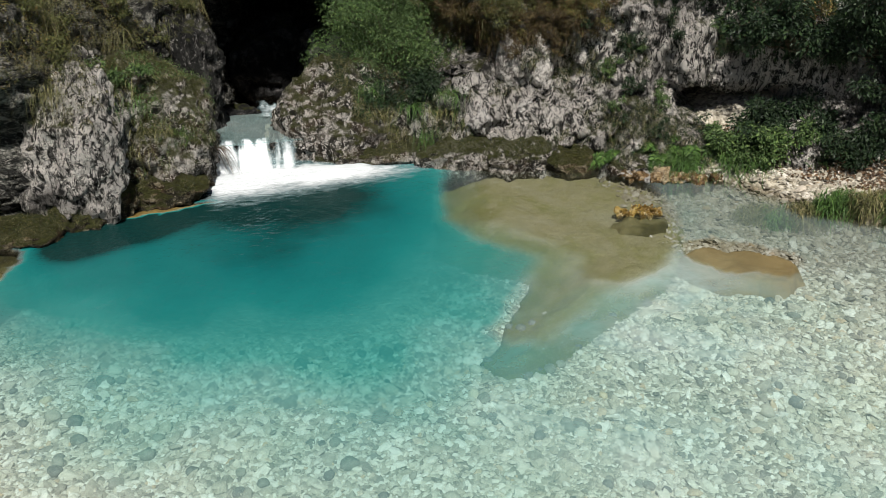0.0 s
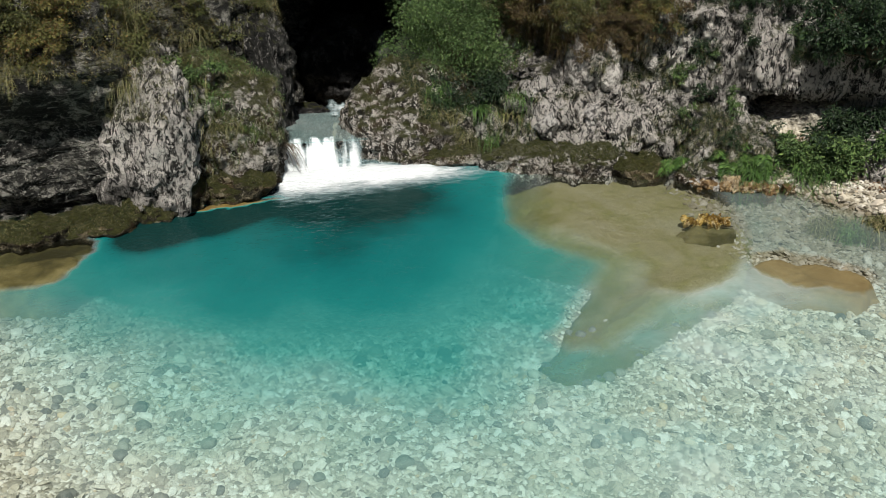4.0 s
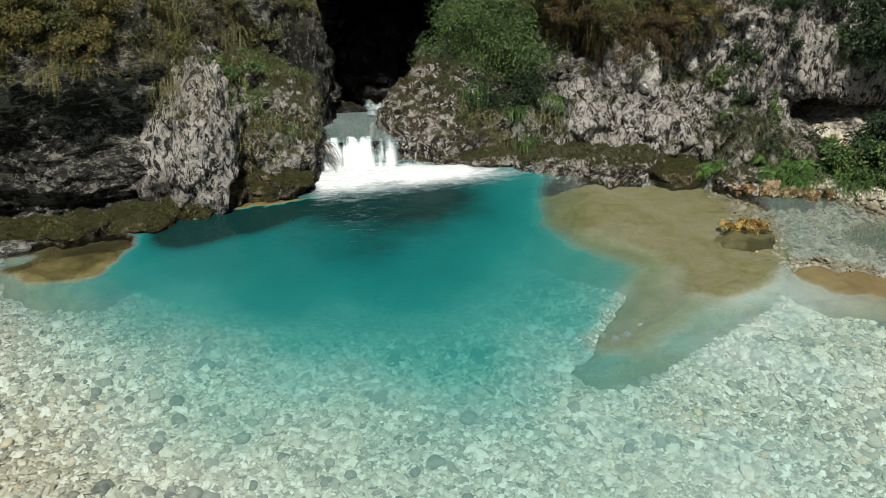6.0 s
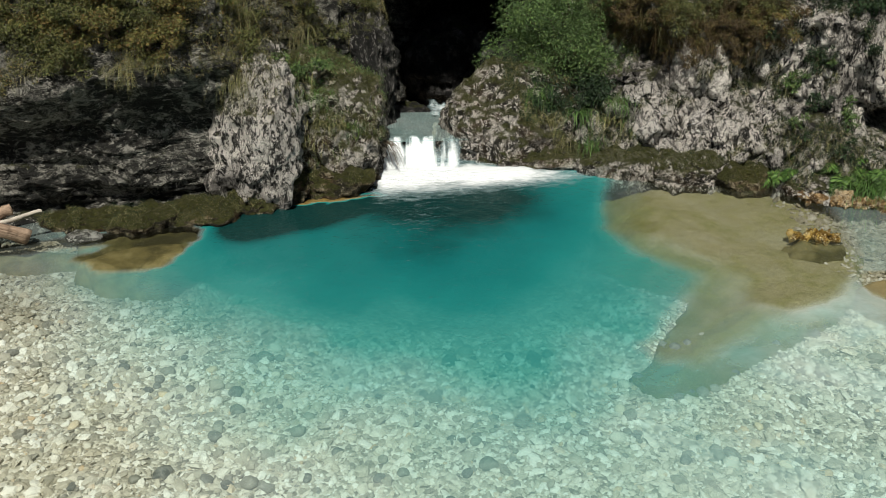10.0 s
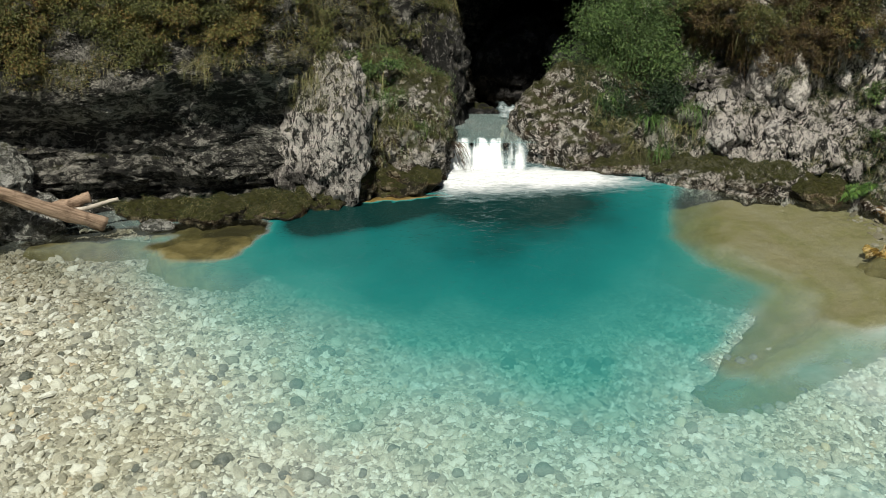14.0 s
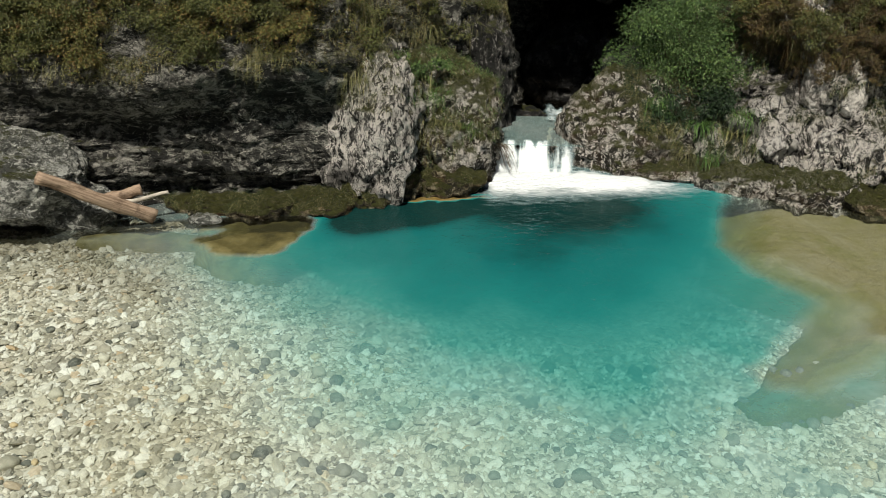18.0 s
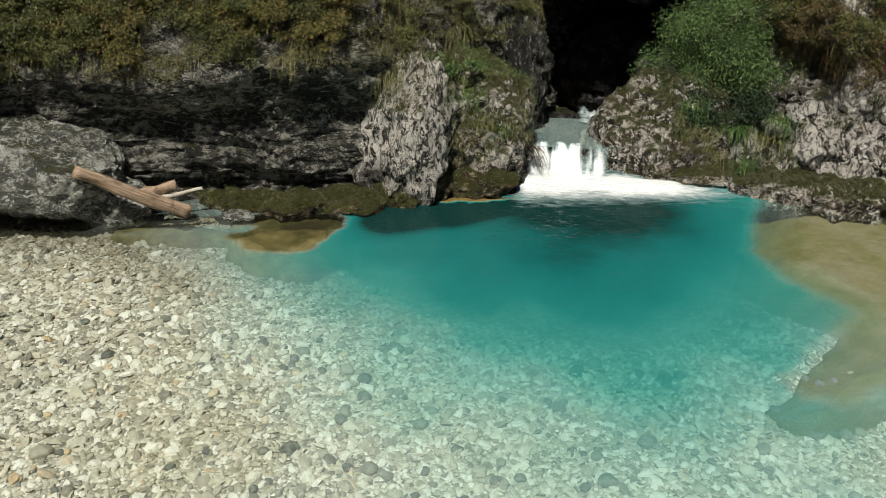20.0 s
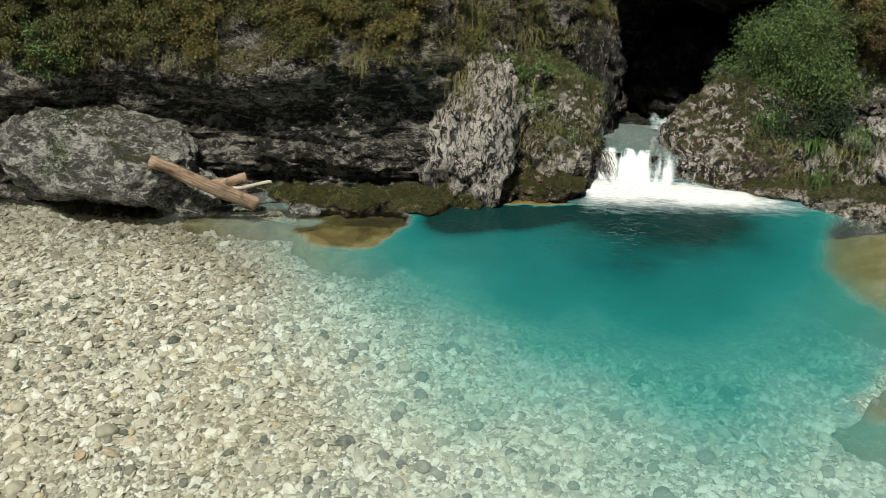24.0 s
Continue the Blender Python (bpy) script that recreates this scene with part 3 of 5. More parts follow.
xs = np.r_[np.linspace(-400, -13, 14), np.arange(-12, -6.6, 0.3), np.arange(-6.5, 8.0, 0.045), np.arange(8.2, 12, 0.3), np.linspace(13, 400, 14)]
ys = np.r_[np.linspace(-400, -8, 14), np.arange(-7.5, 2.6, 0.3), np.arange(2.7, 10.6, 0.045), np.arange(10.8, 16, 0.3), np.linspace(17, 400, 14)]
gx, gy = np.meshgrid(xs, ys, indexing="ij")
gz = bed_height(np.clip(gx.ravel(), -40, 40), np.clip(gy.ravel(), -40, 40))
riverbed = thing("ground", raw("ground", np.stack([gx.ravel(), gy.ravel(), gz], -1), grid_faces(len(xs), len(ys))), BED,
                 "pale limestone gravel riverbed rising into a stony bank", "riverbed", kind="structure")


# rock shelves under water: axis (x, y, half width), top, seed, lift
LEDGES = [
    ([(4.25, 6.15, 0.20), (4.5, 6.04, 0.34), (4.66, 5.85, 0.28)], -0.055, 270, 0.30),
    ([(-3.0, 7.62, 0.14), (-2.5, 7.62, 0.22), (-2.05, 7.66, 0.20)], -0.05, 170, 0.50),
    ([(-2.9, 7.22, 0.12), (-2.6, 7.22, 0.28), (-2.3, 7.22, 0.30), (-2.08, 7.42, 0.2)], -0.035, 372, 0.55),
    ([(-4.1, 7.25, 0.10), (-3.7, 7.42, 0.16), (-3.3, 7.5, 0.16), (-2.8, 7.58, 0.12)], -0.03, 470, 0.26),
    ([(-1.12, 8.26, 0.04), (-0.8, 8.42, 0.10), (-0.45, 8.47, 0.10), (-0.05, 8.51, 0.03)], -0.004, 570, 0.6)]


def ledge_height(x, y, axis, top, seed, lift=0.24):
    """A rock shelf under water along an axis; far below the bed where there is none."""
    axis = np.array(axis)
    t = np.linspace(0, len(axis) - 1, 120)
    ax, ay, aw = (np.interp(t, np.arange(len(axis)), axis[:, k]) for k in range(3))
    near = (x > ax.min() - 1.3) & (x < ax.max() + 1.3) & (y > ay.min() - 1) & (y < ay.max() + 1.2)
    out = np.full(len(x), -9.0)
    px, py = x[near], y[near]
    q = np.stack([px, py, px * 0], -1)
    edge = (np.hypot(px[:, None] - ax, py[:, None] - ay) - aw).min(1) + (0.5 if ax[0] > 0 else 0.34) * min(0.7, 1.4 * aw.max()) * fbm(q * 2.2, 4, seed) + 0.05 * fbm(q * 6, 3, seed + 1)
    bed = bed_height(px, py)
    flat = np.minimum(np.maximum(bed, -0.30) - 0.16 + lift + 0.02 * fbm(q * 2.2, 4, seed + 2, True), top + 0.012 * fbm(q * 5, 3, seed + 3))
    h = bed - 0.16 + (flat - bed + 0.16) * smooth(0.10 if aw.max() > 0.15 else 0.03, -0.30 * min(0.5, aw.max()), edge)
    out[near] = np.where(edge > (0.27 if aw.max() > 0.15 else 0.05), -9.0, h)
    return out


def shelf_height(x, y):
    out = np.full(len(x), -9.0)
    for axis, top, seed, lift in LEDGES:
        out = np.maximum(out, ledge_height(x, y, axis, top, seed, lift))
    return out


def water_sheet(name, x0, x1, y0, y1, z, step, label, bed=None, depth=None):
    wx, wy = np.arange(x0, x1, step), np.arange(y0, y1, step)
    X, Y = np.meshgrid(wx, wy, indexing="ij")
    me = raw(name, np.stack([X.ravel(), Y.ravel(), np.full(X.size, z)], -1), grid_faces(len(wx), len(wy)))
    at = me.attributes.new("depth", "FLOAT", "POINT")
    px, py = X.ravel(), Y.ravel()
    if depth is None:
        shelf = shelf_height(px, py)
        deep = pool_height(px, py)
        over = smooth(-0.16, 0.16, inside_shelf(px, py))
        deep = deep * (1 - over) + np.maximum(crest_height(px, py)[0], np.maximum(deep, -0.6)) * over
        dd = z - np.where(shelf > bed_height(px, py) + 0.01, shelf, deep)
        calm = 1 - 0.60 * smooth(-0.04, 0.16, inside_shelf(px, py))
    else:
        dd, calm = np.full(X.size, depth), np.ones(X.size)
    me.attributes.new("milk", "FLOAT", "POINT").data.foreach_set("value", calm.astype(np.float32))
    at = me.attributes["depth"]
    at.data.foreach_set("value", np.clip(dd, 0, 2).astype(np.float32))
    ob = thing(name, me, WATER, label, "water", kind="structure")
    ob.visible_shadow = False
    return ob


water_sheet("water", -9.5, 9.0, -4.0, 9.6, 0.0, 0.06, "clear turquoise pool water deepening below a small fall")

# ---- rock faces ----
ZS = np.r_[np.linspace(-1.8, -0.35, 10), np.arange(-0.3, 2.3, 0.024), np.linspace(2.4, 6.5, 26)]


def left_profile(x, z, s):
    wallpart = smooth(-1.2, -1.9, x)
    brow = 1.44 + 0.08 * np.sin(x * 2.1) - 0.12 * smooth(-4.0, -6.0, x)
    under = 0.10 * bump(z, 0.55, 0.30) - 0.06 * bump(z, 0.16, 0.10) + (0.24 + 0.16 * smooth(-5.0, -3.4, x)) * smooth(0.80, brow, z)
    over = 0.24 + 0.16 * smooth(-5.0, -3.4, x) - 0.75 * np.maximum(z - brow, 0)
    p = np.where(z < brow, under, over) * wallpart
    ledge = 0.10 * smooth(0.14, 0.0, z) * wallpart
    return p + ledge + (1 - wallpart) * (-0.12 * np.maximum(z, 0)) - 0.25 * smooth(0.0, -1.0, z)


LEFT = [(-12, 3.0), (-9.5, 5.2), (-7.4, 6.9), (-5.6, 7.65), (-4.3, 8.0), (-3.2, 8.25), (-2.4, 8.36), (-1.75, 8.55), (-1.1, 9.4), (-0.35, 10.1), (-0.02, 10.7),
        (0.05, 11.8), (0.2, 12.8), (0.7, 13.8), (2.2, 14.6)]
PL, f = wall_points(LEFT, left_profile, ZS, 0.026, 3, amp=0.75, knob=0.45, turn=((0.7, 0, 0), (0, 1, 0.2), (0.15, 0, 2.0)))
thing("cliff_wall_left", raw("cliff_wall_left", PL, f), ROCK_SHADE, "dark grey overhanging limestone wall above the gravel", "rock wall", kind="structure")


def right_profile(x, z, s):
    face = smooth(2.0, 3.0, x)
    wave = vnoise(np.stack([x.ravel() * 1.7, s.ravel() * 0, s.ravel() * 0], -1), 44).reshape(x.shape)
    z = z + 0.25 * wave
    foot = 0.42 * smooth(1.1, 0.35, z) + 0.12 * smooth(0.45, 0.05, z)
    brow = 0.10 * smooth(1.0, 1.3, z) * smooth(4.9, 4.1, x)
    top = -0.22 * np.maximum(z - 0.5, 0) - 0.6 * np.maximum(z - 1.6, 0)
    cave = -1.7 * bump(x, 5.75, 0.5) * bump(z, 0.74, 0.18)
    hollow = -0.40 * bump(x, 2.95, 0.28) * bump(z, 1.15, 0.28) - 0.22 * bump(x, 4.0, 0.2) * bump(z, 1.2, 0.3)
    return face * (foot + brow + cave + hollow) + top + (1 - face) * 0.1 * smooth(0.8, 0, z)


RIGHT = [(2.9, 16.0), (2.5, 14.0), (2.2, 12.6), (2.0, 11.5), (2.15, 10.6), (2.6, 9.85), (3.3, 9.35), (4.1, 9.0), (4.9, 8.75), (5.7, 8.45), (6.5, 8.0), (7.6, 7.2), (9.0, 5.8), (12, 3.0)]
PR, f = wall_points(RIGHT, right_profile, ZS, 0.026, 12, amp=1.3, knob=0.75, turn=((1.5, 0, 0.3), (0, 1, 0), (-0.3, 0, 0.5)))
thing("cliff_wall_right", raw("cliff_wall_right", PR, f), ROCK_PALE, "weathered grey and white limestone cliff with dark streaks", "rock wall", kind="structure")

# the closed, dark end of the gorge, and unseen rock added to block light
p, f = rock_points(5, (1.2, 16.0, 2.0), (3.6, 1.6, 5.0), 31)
thing("gorge_end_wall", raw("gorge_end_wall", p, f), ROCK_GORGE_SHADED, "rock closing the narrow gorge, coloured dark for its shade", "rock wall", kind="structure")
# unseen roof, added above the view to keep the gorge black
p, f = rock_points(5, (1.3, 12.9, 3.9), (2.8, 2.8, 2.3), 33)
thing("gorge_roof", raw("gorge_roof", p, f), ROCK_GORGE_SHADED, "unseen rock added over the gorge to shade it", "rock wall", kind="structure")
# unseen slope behind the camera, added to cut the sky's light
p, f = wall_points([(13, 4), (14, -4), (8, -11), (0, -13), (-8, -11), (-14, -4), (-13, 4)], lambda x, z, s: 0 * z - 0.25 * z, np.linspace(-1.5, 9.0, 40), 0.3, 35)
thing("gorge_wall_back", raw("gorge_wall_back", p, f), ROCK_SHADE, "unseen grey rock slope closing the gorge downstream, added to cut skylight", "rock wall", kind="structure")

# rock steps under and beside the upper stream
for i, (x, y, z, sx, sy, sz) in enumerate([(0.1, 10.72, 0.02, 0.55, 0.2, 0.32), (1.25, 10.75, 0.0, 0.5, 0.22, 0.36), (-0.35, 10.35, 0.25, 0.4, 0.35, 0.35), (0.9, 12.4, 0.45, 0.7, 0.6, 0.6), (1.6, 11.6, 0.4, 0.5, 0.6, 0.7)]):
    rock("gorge_rock", ROCK_GORGE_SHADED, (x, y, z), (sx, sy, sz), 90 + i, "rock in the mouth of the gorge, coloured dark for its shade", 5, group="gorge rocks", rough=0.3)

# ---- boulders ----
rock("rock_buttress", ROCK_PALE, (-1.40, 8.60, 0.46), (0.47, 0.46, 1.02), 5, "pale lichen-streaked limestone rib beside the dark wall", 6, lean=(0.12, 0.20), rough=0.30, block=3.0)
rock("fall_boulder", ROCK_MOSSY, (-0.74, 9.25, 0.40), (0.78, 0.6, 0.98), 8, "mossy limestone boulder with grass beside the fall", 6, lean=(0.0, 0.15), rough=0.25, block=2.6,
     cuts=[((1, -0.1, 0.1), 0.76), ((0.42, -0.1, 1), 0.80)])
rock("gorge_pillar", ROCK_JAMB, (-0.34, 10.4, 0.85), (0.42, 0.45, 1.15), 14, "grey rough rock pillar at the gorge mouth above the stream", 6, lean=(-0.10, 0.10), rough=0.30, block=3.0)
rock("mossy_rock", ROCK_LEDGE, (-1.08, 8.55, 0.08), (0.24, 0.22, 0.24), 49, "moss-covered rock in the cleft between rib and boulder", 5, rough=0.3)
rock("gorge_boulder", ROCK_MOSSY, (1.36, 9.88, 0.08), (1.0, 0.66, 1.0), 11, "grey boulder with ochre foot under the bush", 6, rough=0.18, block=2.6,
     cuts=[((-1, -0.1, 0.75), 0.80), ((-1, -0.15, 0.05), 0.64)])
rock("grey_boulder", ROCK_GREY, (-5.2, 7.5, 0.46), (1.10, 0.6, 0.62), 17, "large smooth grey boulder on the gravel edge", 6, knob=0.7, rough=0.22, block=1.6, facets=10,
     cuts=[((0.75, -0.1, 0.75), 0.66), ((0, 0, 1), 0.80), ((0.1, -0.8, 0.5), 0.80), ((0.1, -0.55, -0.8), 0.72)])


def wall_at(P, x, z):
    """A place on a rock face near x and z."""
    m = (np.abs(P[:, 0] - x) < 0.08) & (np.abs(P[:, 2] - z) < 0.08) & (P[:, 1] < 11)
    return P[m].mean(0) if m.any() else np.array([x, 9.0, z])


rng = np.random.default_rng(19)
for i in range(30):
    x, z = rng.uniform(2.6, 4.3), rng.uniform(0.1, 0.95)
    s0 = rng.uniform(0.05, 0.17)
    rock("pale_block", ROCK_WHITE if i % 5 == 0 else ROCK_PALE, wall_at(PR, x, z), (s0 * rng.uniform(0.8, 1.4), s0 * 0.9, s0 * rng.uniform(0.7, 1.3)), 120 + i,
         "fresh white broken limestone block in the cliff's foot", 4, group="white blocks", rough=0.3, block=5, facets=10, chop=(0.45, 0.8), knob=0.6)
for x, z, w, h, seed in [(3.48, 1.02, 0.28, 0.38, 130), (3.76, 1.06, 0.17, 0.34, 131), (4.25, 1.12, 0.12, 0.14, 134), (4.75, 1.15, 0.10, 0.1, 135)]:
    c = wall_at(PR, x, z)
    rock("flowstone", ROCK_FLOW, (c[0], c[1] + 0.09, c[2]), (w, 0.15, h), seed, "smooth whitish flowstone under the hanging moss", 5, group="flowstones", rough=0.22, lean=(-0.12, 0.12), knob=0.25, facets=4,
         cuts=[((1, 0, 0.42), 0.5), ((-1, 0, 0.42), 0.5)])
for i, (x, y, z, sx, sy, sz) in enumerate([(4.42, 7.98, 0.05, 0.17, 0.13, 0.10), (4.68, 7.88, 0.08, 0.16, 0.12, 0.12), (4.90, 7.78, 0.07, 0.14, 0.12, 0.10), (5.06, 7.70, 0.05, 0.12, 0.1, 0.08), (4.62, 8.1, 0.16, 0.2, 0.14, 0.1)]):
    rock("shore_rock", ROCK_OCHRE if i < 4 else ROCK_PALE, (x, y, z - 0.02), (sx, sy, sz * 0.9), 140 + i, "angular orange-stained rock at the water's edge", 5, group="shore rocks", rough=0.5, block=7, facets=12, chop=(0.35, 0.7), knob=0.4)
rng = np.random.default_rng(29)
for i in range(14):
    x = rng.uniform(4.3, 5.3)
    s0 = rng.uniform(0.03, 0.08)
    rock("shore_rock", ROCK_OCHRE if i % 3 else ROCK_WHITE, (x, float(np.interp(x, [4.3, 5.3], [8.0, 7.6])) + rng.uniform(-0.08, 0.12), 0.02 + s0 * 0.3), (s0 * 1.3, s0, s0), 160 + i, "small broken orange and white rock on the shore", 4, group="shore rocks", rough=0.4, facets=12, chop=(0.35, 0.7), knob=0.4)

rock("wedged_rock", ROCK_GREY, (-4.28, 7.58, 0.12), (0.40, 0.28, 0.32), 18, "grey rock wedged under the log beside the large boulder", 5, rough=0.2, block=3.0, knob=0.6, cuts=[((0.8, -0.2, 0.8), 0.6)])

# ---- mossy foot ledges, low rocks along the water ----
for i, (x, y, z, sx, sy, sz) in enumerate([(-3.1, 7.97, 0.01, 0.42, 0.22, 0.10), (-2.5, 7.98, 0.03, 0.45, 0.24, 0.11), (-1.95, 8.08, 0.03, 0.42, 0.26, 0.12), (-1.48, 8.28, 0.04, 0.30, 0.20, 0.13), (-0.62, 8.68, 0.08, 0.50, 0.26, 0.20),
                                           (1.9, 9.35, 0.02, 0.7, 0.3, 0.16), (2.75, 8.95, 0.05, 0.55, 0.3, 0.2), (3.35, 8.75, 0.05, 0.5, 0.32, 0.24), (4.0, 8.55, 0.04, 0.5, 0.28, 0.16),
                                           (4.5, 8.2, 0.05, 0.3, 0.22, 0.13)]):
    rock("foot_ledge", ROCK_LEDGE if i < 5 or i == 8 else ROCK_MOSSY, (x, y, z), (sx, sy, sz), 40 + i, "low moss-covered rock ledge at the waterline", 5, group="mossy ledges", rough=0.35, block=4.0, knob=0.7)

for (axis, top, seed, lift), (name, mat, label) in zip(LEDGES, [
        ("submerged_slab", SILT_BROWN, "flat brown rock slab just under water"),
        ("submerged_slab", SILT_AMBER, "amber rock ledge under water between slab and bank"),
        ("submerged_slab", SILT_TAN, "tan cracked rock slab just under water"),
        ("submerged_slab", SILT_AMBER, "amber rock slab under a skin of water by the driftwood"),
        ("submerged_slab", SILT_OCHRE, "ochre rock shelf at the water surface by the fall")]):
    a = np.array(axis)
    hx, hy = np.meshgrid(np.arange(a[:, 0].min() - 1.1, a[:, 0].max() + 1.1, 0.03), np.arange(a[:, 1].min() - 1, a[:, 1].max() + 1, 0.03), indexing="ij")
    hz = np.maximum(ledge_height(hx.ravel(), hy.ravel(), axis, top, seed, lift), bed_height(hx.ravel(), hy.ravel()) - 0.25)
    thing(name, raw(name, np.stack([hx.ravel(), hy.ravel(), hz], -1), grid_faces(*hx.shape)), mat, label, "rock", "submerged slabs")
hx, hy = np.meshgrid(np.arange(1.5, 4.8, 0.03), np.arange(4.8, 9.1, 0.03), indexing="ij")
hz, pool_inset = crest_height(hx.ravel(), hy.ravel())
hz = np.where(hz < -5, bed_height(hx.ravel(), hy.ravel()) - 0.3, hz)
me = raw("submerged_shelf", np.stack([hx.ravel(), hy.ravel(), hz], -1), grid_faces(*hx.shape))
me.attributes.new("pool_inset", "FLOAT", "POINT").data.foreach_set("value", np.clip(pool_inset, 0, 2).astype(np.float32))
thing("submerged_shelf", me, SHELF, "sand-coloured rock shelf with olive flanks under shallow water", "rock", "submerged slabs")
ochre = empty("ochre_rock", "orange-yellow jagged rock breaking the water surface", "rock", at=(4.05, 7.12, -0.02))
rng = np.random.default_rng(23)
for k in range(26):
    u, w = rng.uniform(-0.21, 0.21), rng.uniform(-0.07, 0.07)
    p, f = rock_points(3, (4.05 + u, 7.12 + w - 0.25 * u, 0.01), (0.045, 0.022, rng.uniform(0.05, 0.11) * (1 - 2.2 * abs(u))), 700 + k, rough=0.35, block=9, chop=(0.35, 0.7), knob=0.3, lean=(rng.uniform(-0.9, 0.9), rng.uniform(-0.4, 0.4)))
    part("shard", raw("shard", p, f), ROCK_YELLOW, ochre)
p, f = rock_points(4, (4.0, 7.0, -0.13), (0.40, 0.27, 0.10), 730, rough=0.2)
part("foot", raw("foot", p, f), SILT_AMBER, ochre, "olive-brown base under water")
rock("small_stone", ROCK_GREY, (-3.02, 7.62, 0.03), (0.17, 0.09, 0.06), 71, "pale stone at the waterline by the moss", 4)

# ---- driftwood ----
def limb(name, a, b, r0, r1, mat, label, seed, sides=12, rings=24, bend=0.02):
    a, b = Vector(a), Vector(b)
    length = (b - a).length
    rng = np.random.default_rng(seed)
    t = np.linspace(0, 1, rings)
    ang = np.linspace(0, 2 * np.pi, sides, endpoint=False)
    T, A = np.meshgrid(t, ang, indexing="ij")
    r = (r0 + (r1 - r0) * T) * (1 + 0.10 * np.sin(A * 3 + seed) + 0.06 * np.sin(T * 17 + A * 2))
    r = r * (1 + 0.08 * rng.normal(size=r.shape) * 0.5)
    px = np.cos(A) * r + bend * np.sin(T * np.pi) + 0.01 * np.sin(T * 9)
    py = np.sin(A) * r + 0.008 * np.sin(T * 7 + 1)
    v = np.stack([px, py, T * length], -1).reshape(-1, 3)
    n = len(v)
    v = np.vstack([v, [[0, 0, -0.25 * r0], [0, 0, length + 0.2 * r1]]])
    faces = []
    for i in range(rings - 1):
        for j in range(sides):
            k = (j + 1) % sides
            p0, p1, p2, p3 = i * sides + j, i * sides + k, (i + 1) * sides + k, (i + 1) * sides + j
            faces += [(p0, p1, p2), (p0, p2, p3)]
    for j in range(sides):
        k = (j + 1) % sides
        faces += [(n, k, j), (n + 1, (rings - 1) * sides + j, (rings - 1) * sides + k)]
    ob = thing(name, raw(name, v, faces), mat, label, "log")
    ob.matrix_world = Matrix.Translation(a) @ (b - a).to_track_quat("Z", "Y").to_matrix().to_4x4()
    return ob


limb("driftwood_log", (-4.32, 7.02, 0.68), (-3.50, 7.55, 0.07), 0.062, 0.075, WOOD, "weathered brown driftwood log leaning on the grey boulder", 1)
limb("driftwood_log", (-3.95, 7.5, 0.27), (-3.62, 7.62, 0.33), 0.05, 0.055, WOOD, "short reddish-brown driftwood log against the wall", 2)
limb("driftwood_branch", (-3.95, 7.42, 0.22), (-3.36, 7.66, 0.29), 0.022, 0.016, WOOD_PALE, "bleached pale driftwood branch", 3)

# ---- upper stream and fall ----
water_sheet("upper_stream", -0.9, 1.9, 9.42, 10.55, 0.27, 0.08, "shallow grey-green stream above the fall", depth=0.22)


def cover_mesh(name, P, C, nu, nv, label):
    me = raw(name, P, grid_faces(nu, nv))
    at = me.attributes.new("cover", "FLOAT", "POINT")
    at.data.foreach_set("value", C.astype(np.float32))
    return me


fall = empty("waterfall", "small white waterfall pouring between two boulders", "waterfall")
u, v = np.linspace(-0.22, 0.98, 110), np.linspace(0, 1, 70)
U, V = np.meshgrid(u, v, indexing="ij")
q = np.stack([U * 11, V * 1.3, V * 0], -1).reshape(-1, 3)
lump = fbm(q, 4, 3).reshape(U.shape)
fy = 9.58 - 0.26 * V - 0.36 * V * V + 0.06 * lump * smooth(0.2, 0.6, V)
fz = 0.29 - 0.33 * smooth(0.20 + 0.1 * lump, 0.85, V) + 0.05 * lump * smooth(0.3, 0.6, V)
P = np.stack([U, fy, fz + 0.012], -1).reshape(-1, 3)
cov = smooth(0.10, 0.62, V + 0.42 * lump) * (0.85 + 0.6 * lump) * smooth(-0.24, -0.1, U) * smooth(0.90, 0.66, U + 0.1 * lump)
part("falling_water", cover_mesh("falling_water", P, np.clip(cov, 0, 1).ravel(), 110, 70, ""), FOAM, fall)
u, v = np.linspace(-0.4, 2.7, 220), np.linspace(8.1, 9.75, 120)
U, V = np.meshgrid(u, v, indexing="ij")
q = np.stack([U * 1.8, V * 4, U * 0], -1).reshape(-1, 3)
lump = fbm(q, 5, 9, gain=0.6).reshape(U.shape)
axis = 9.06 - 0.05 * np.maximum(U, 0) - 0.10 * np.maximum(U - 1.2, 0) + 0.08 * lump
cov = np.exp(-((V - axis) / np.where(V < axis, 0.54 - 0.15 * np.clip(U, 0, 2.2), 0.42 - 0.13 * np.clip(U, 0, 2.2))) ** 2) * smooth(2.6, 0.9, U) * smooth(-0.36, -0.05, U)
cov = np.clip(cov * (1.2 + 0.8 * lump), 0, 1)
hump = 0.012 + 0.05 * cov * (0.6 + 0.7 * lump)
P = np.stack([U, V, hump], -1).reshape(-1, 3)
u, v = np.linspace(0.48, 0.80, 40), np.linspace(0, 1, 30)
CU, CV = np.meshgrid(u, v, indexing="ij")
cl = fbm(np.stack([CU.ravel() * 9, CV.ravel() * 2, CU.ravel() * 0], -1), 3, 13).reshape(CU.shape)
CP = np.stack([CU, 10.75 - 0.45 * CV, 0.37 - 0.085 * smooth(0.1, 0.9, CV) + 0.03 * cl], -1).reshape(-1, 3)
part("upper_cascade", cover_mesh("upper_cascade", CP, (np.clip(0.18 + 0.8 * cl, 0, 1) * bump(CU, 0.64, 0.12)).ravel(), 40, 30, ""), FOAM, fall, "small white cascade in the gorge mouth")
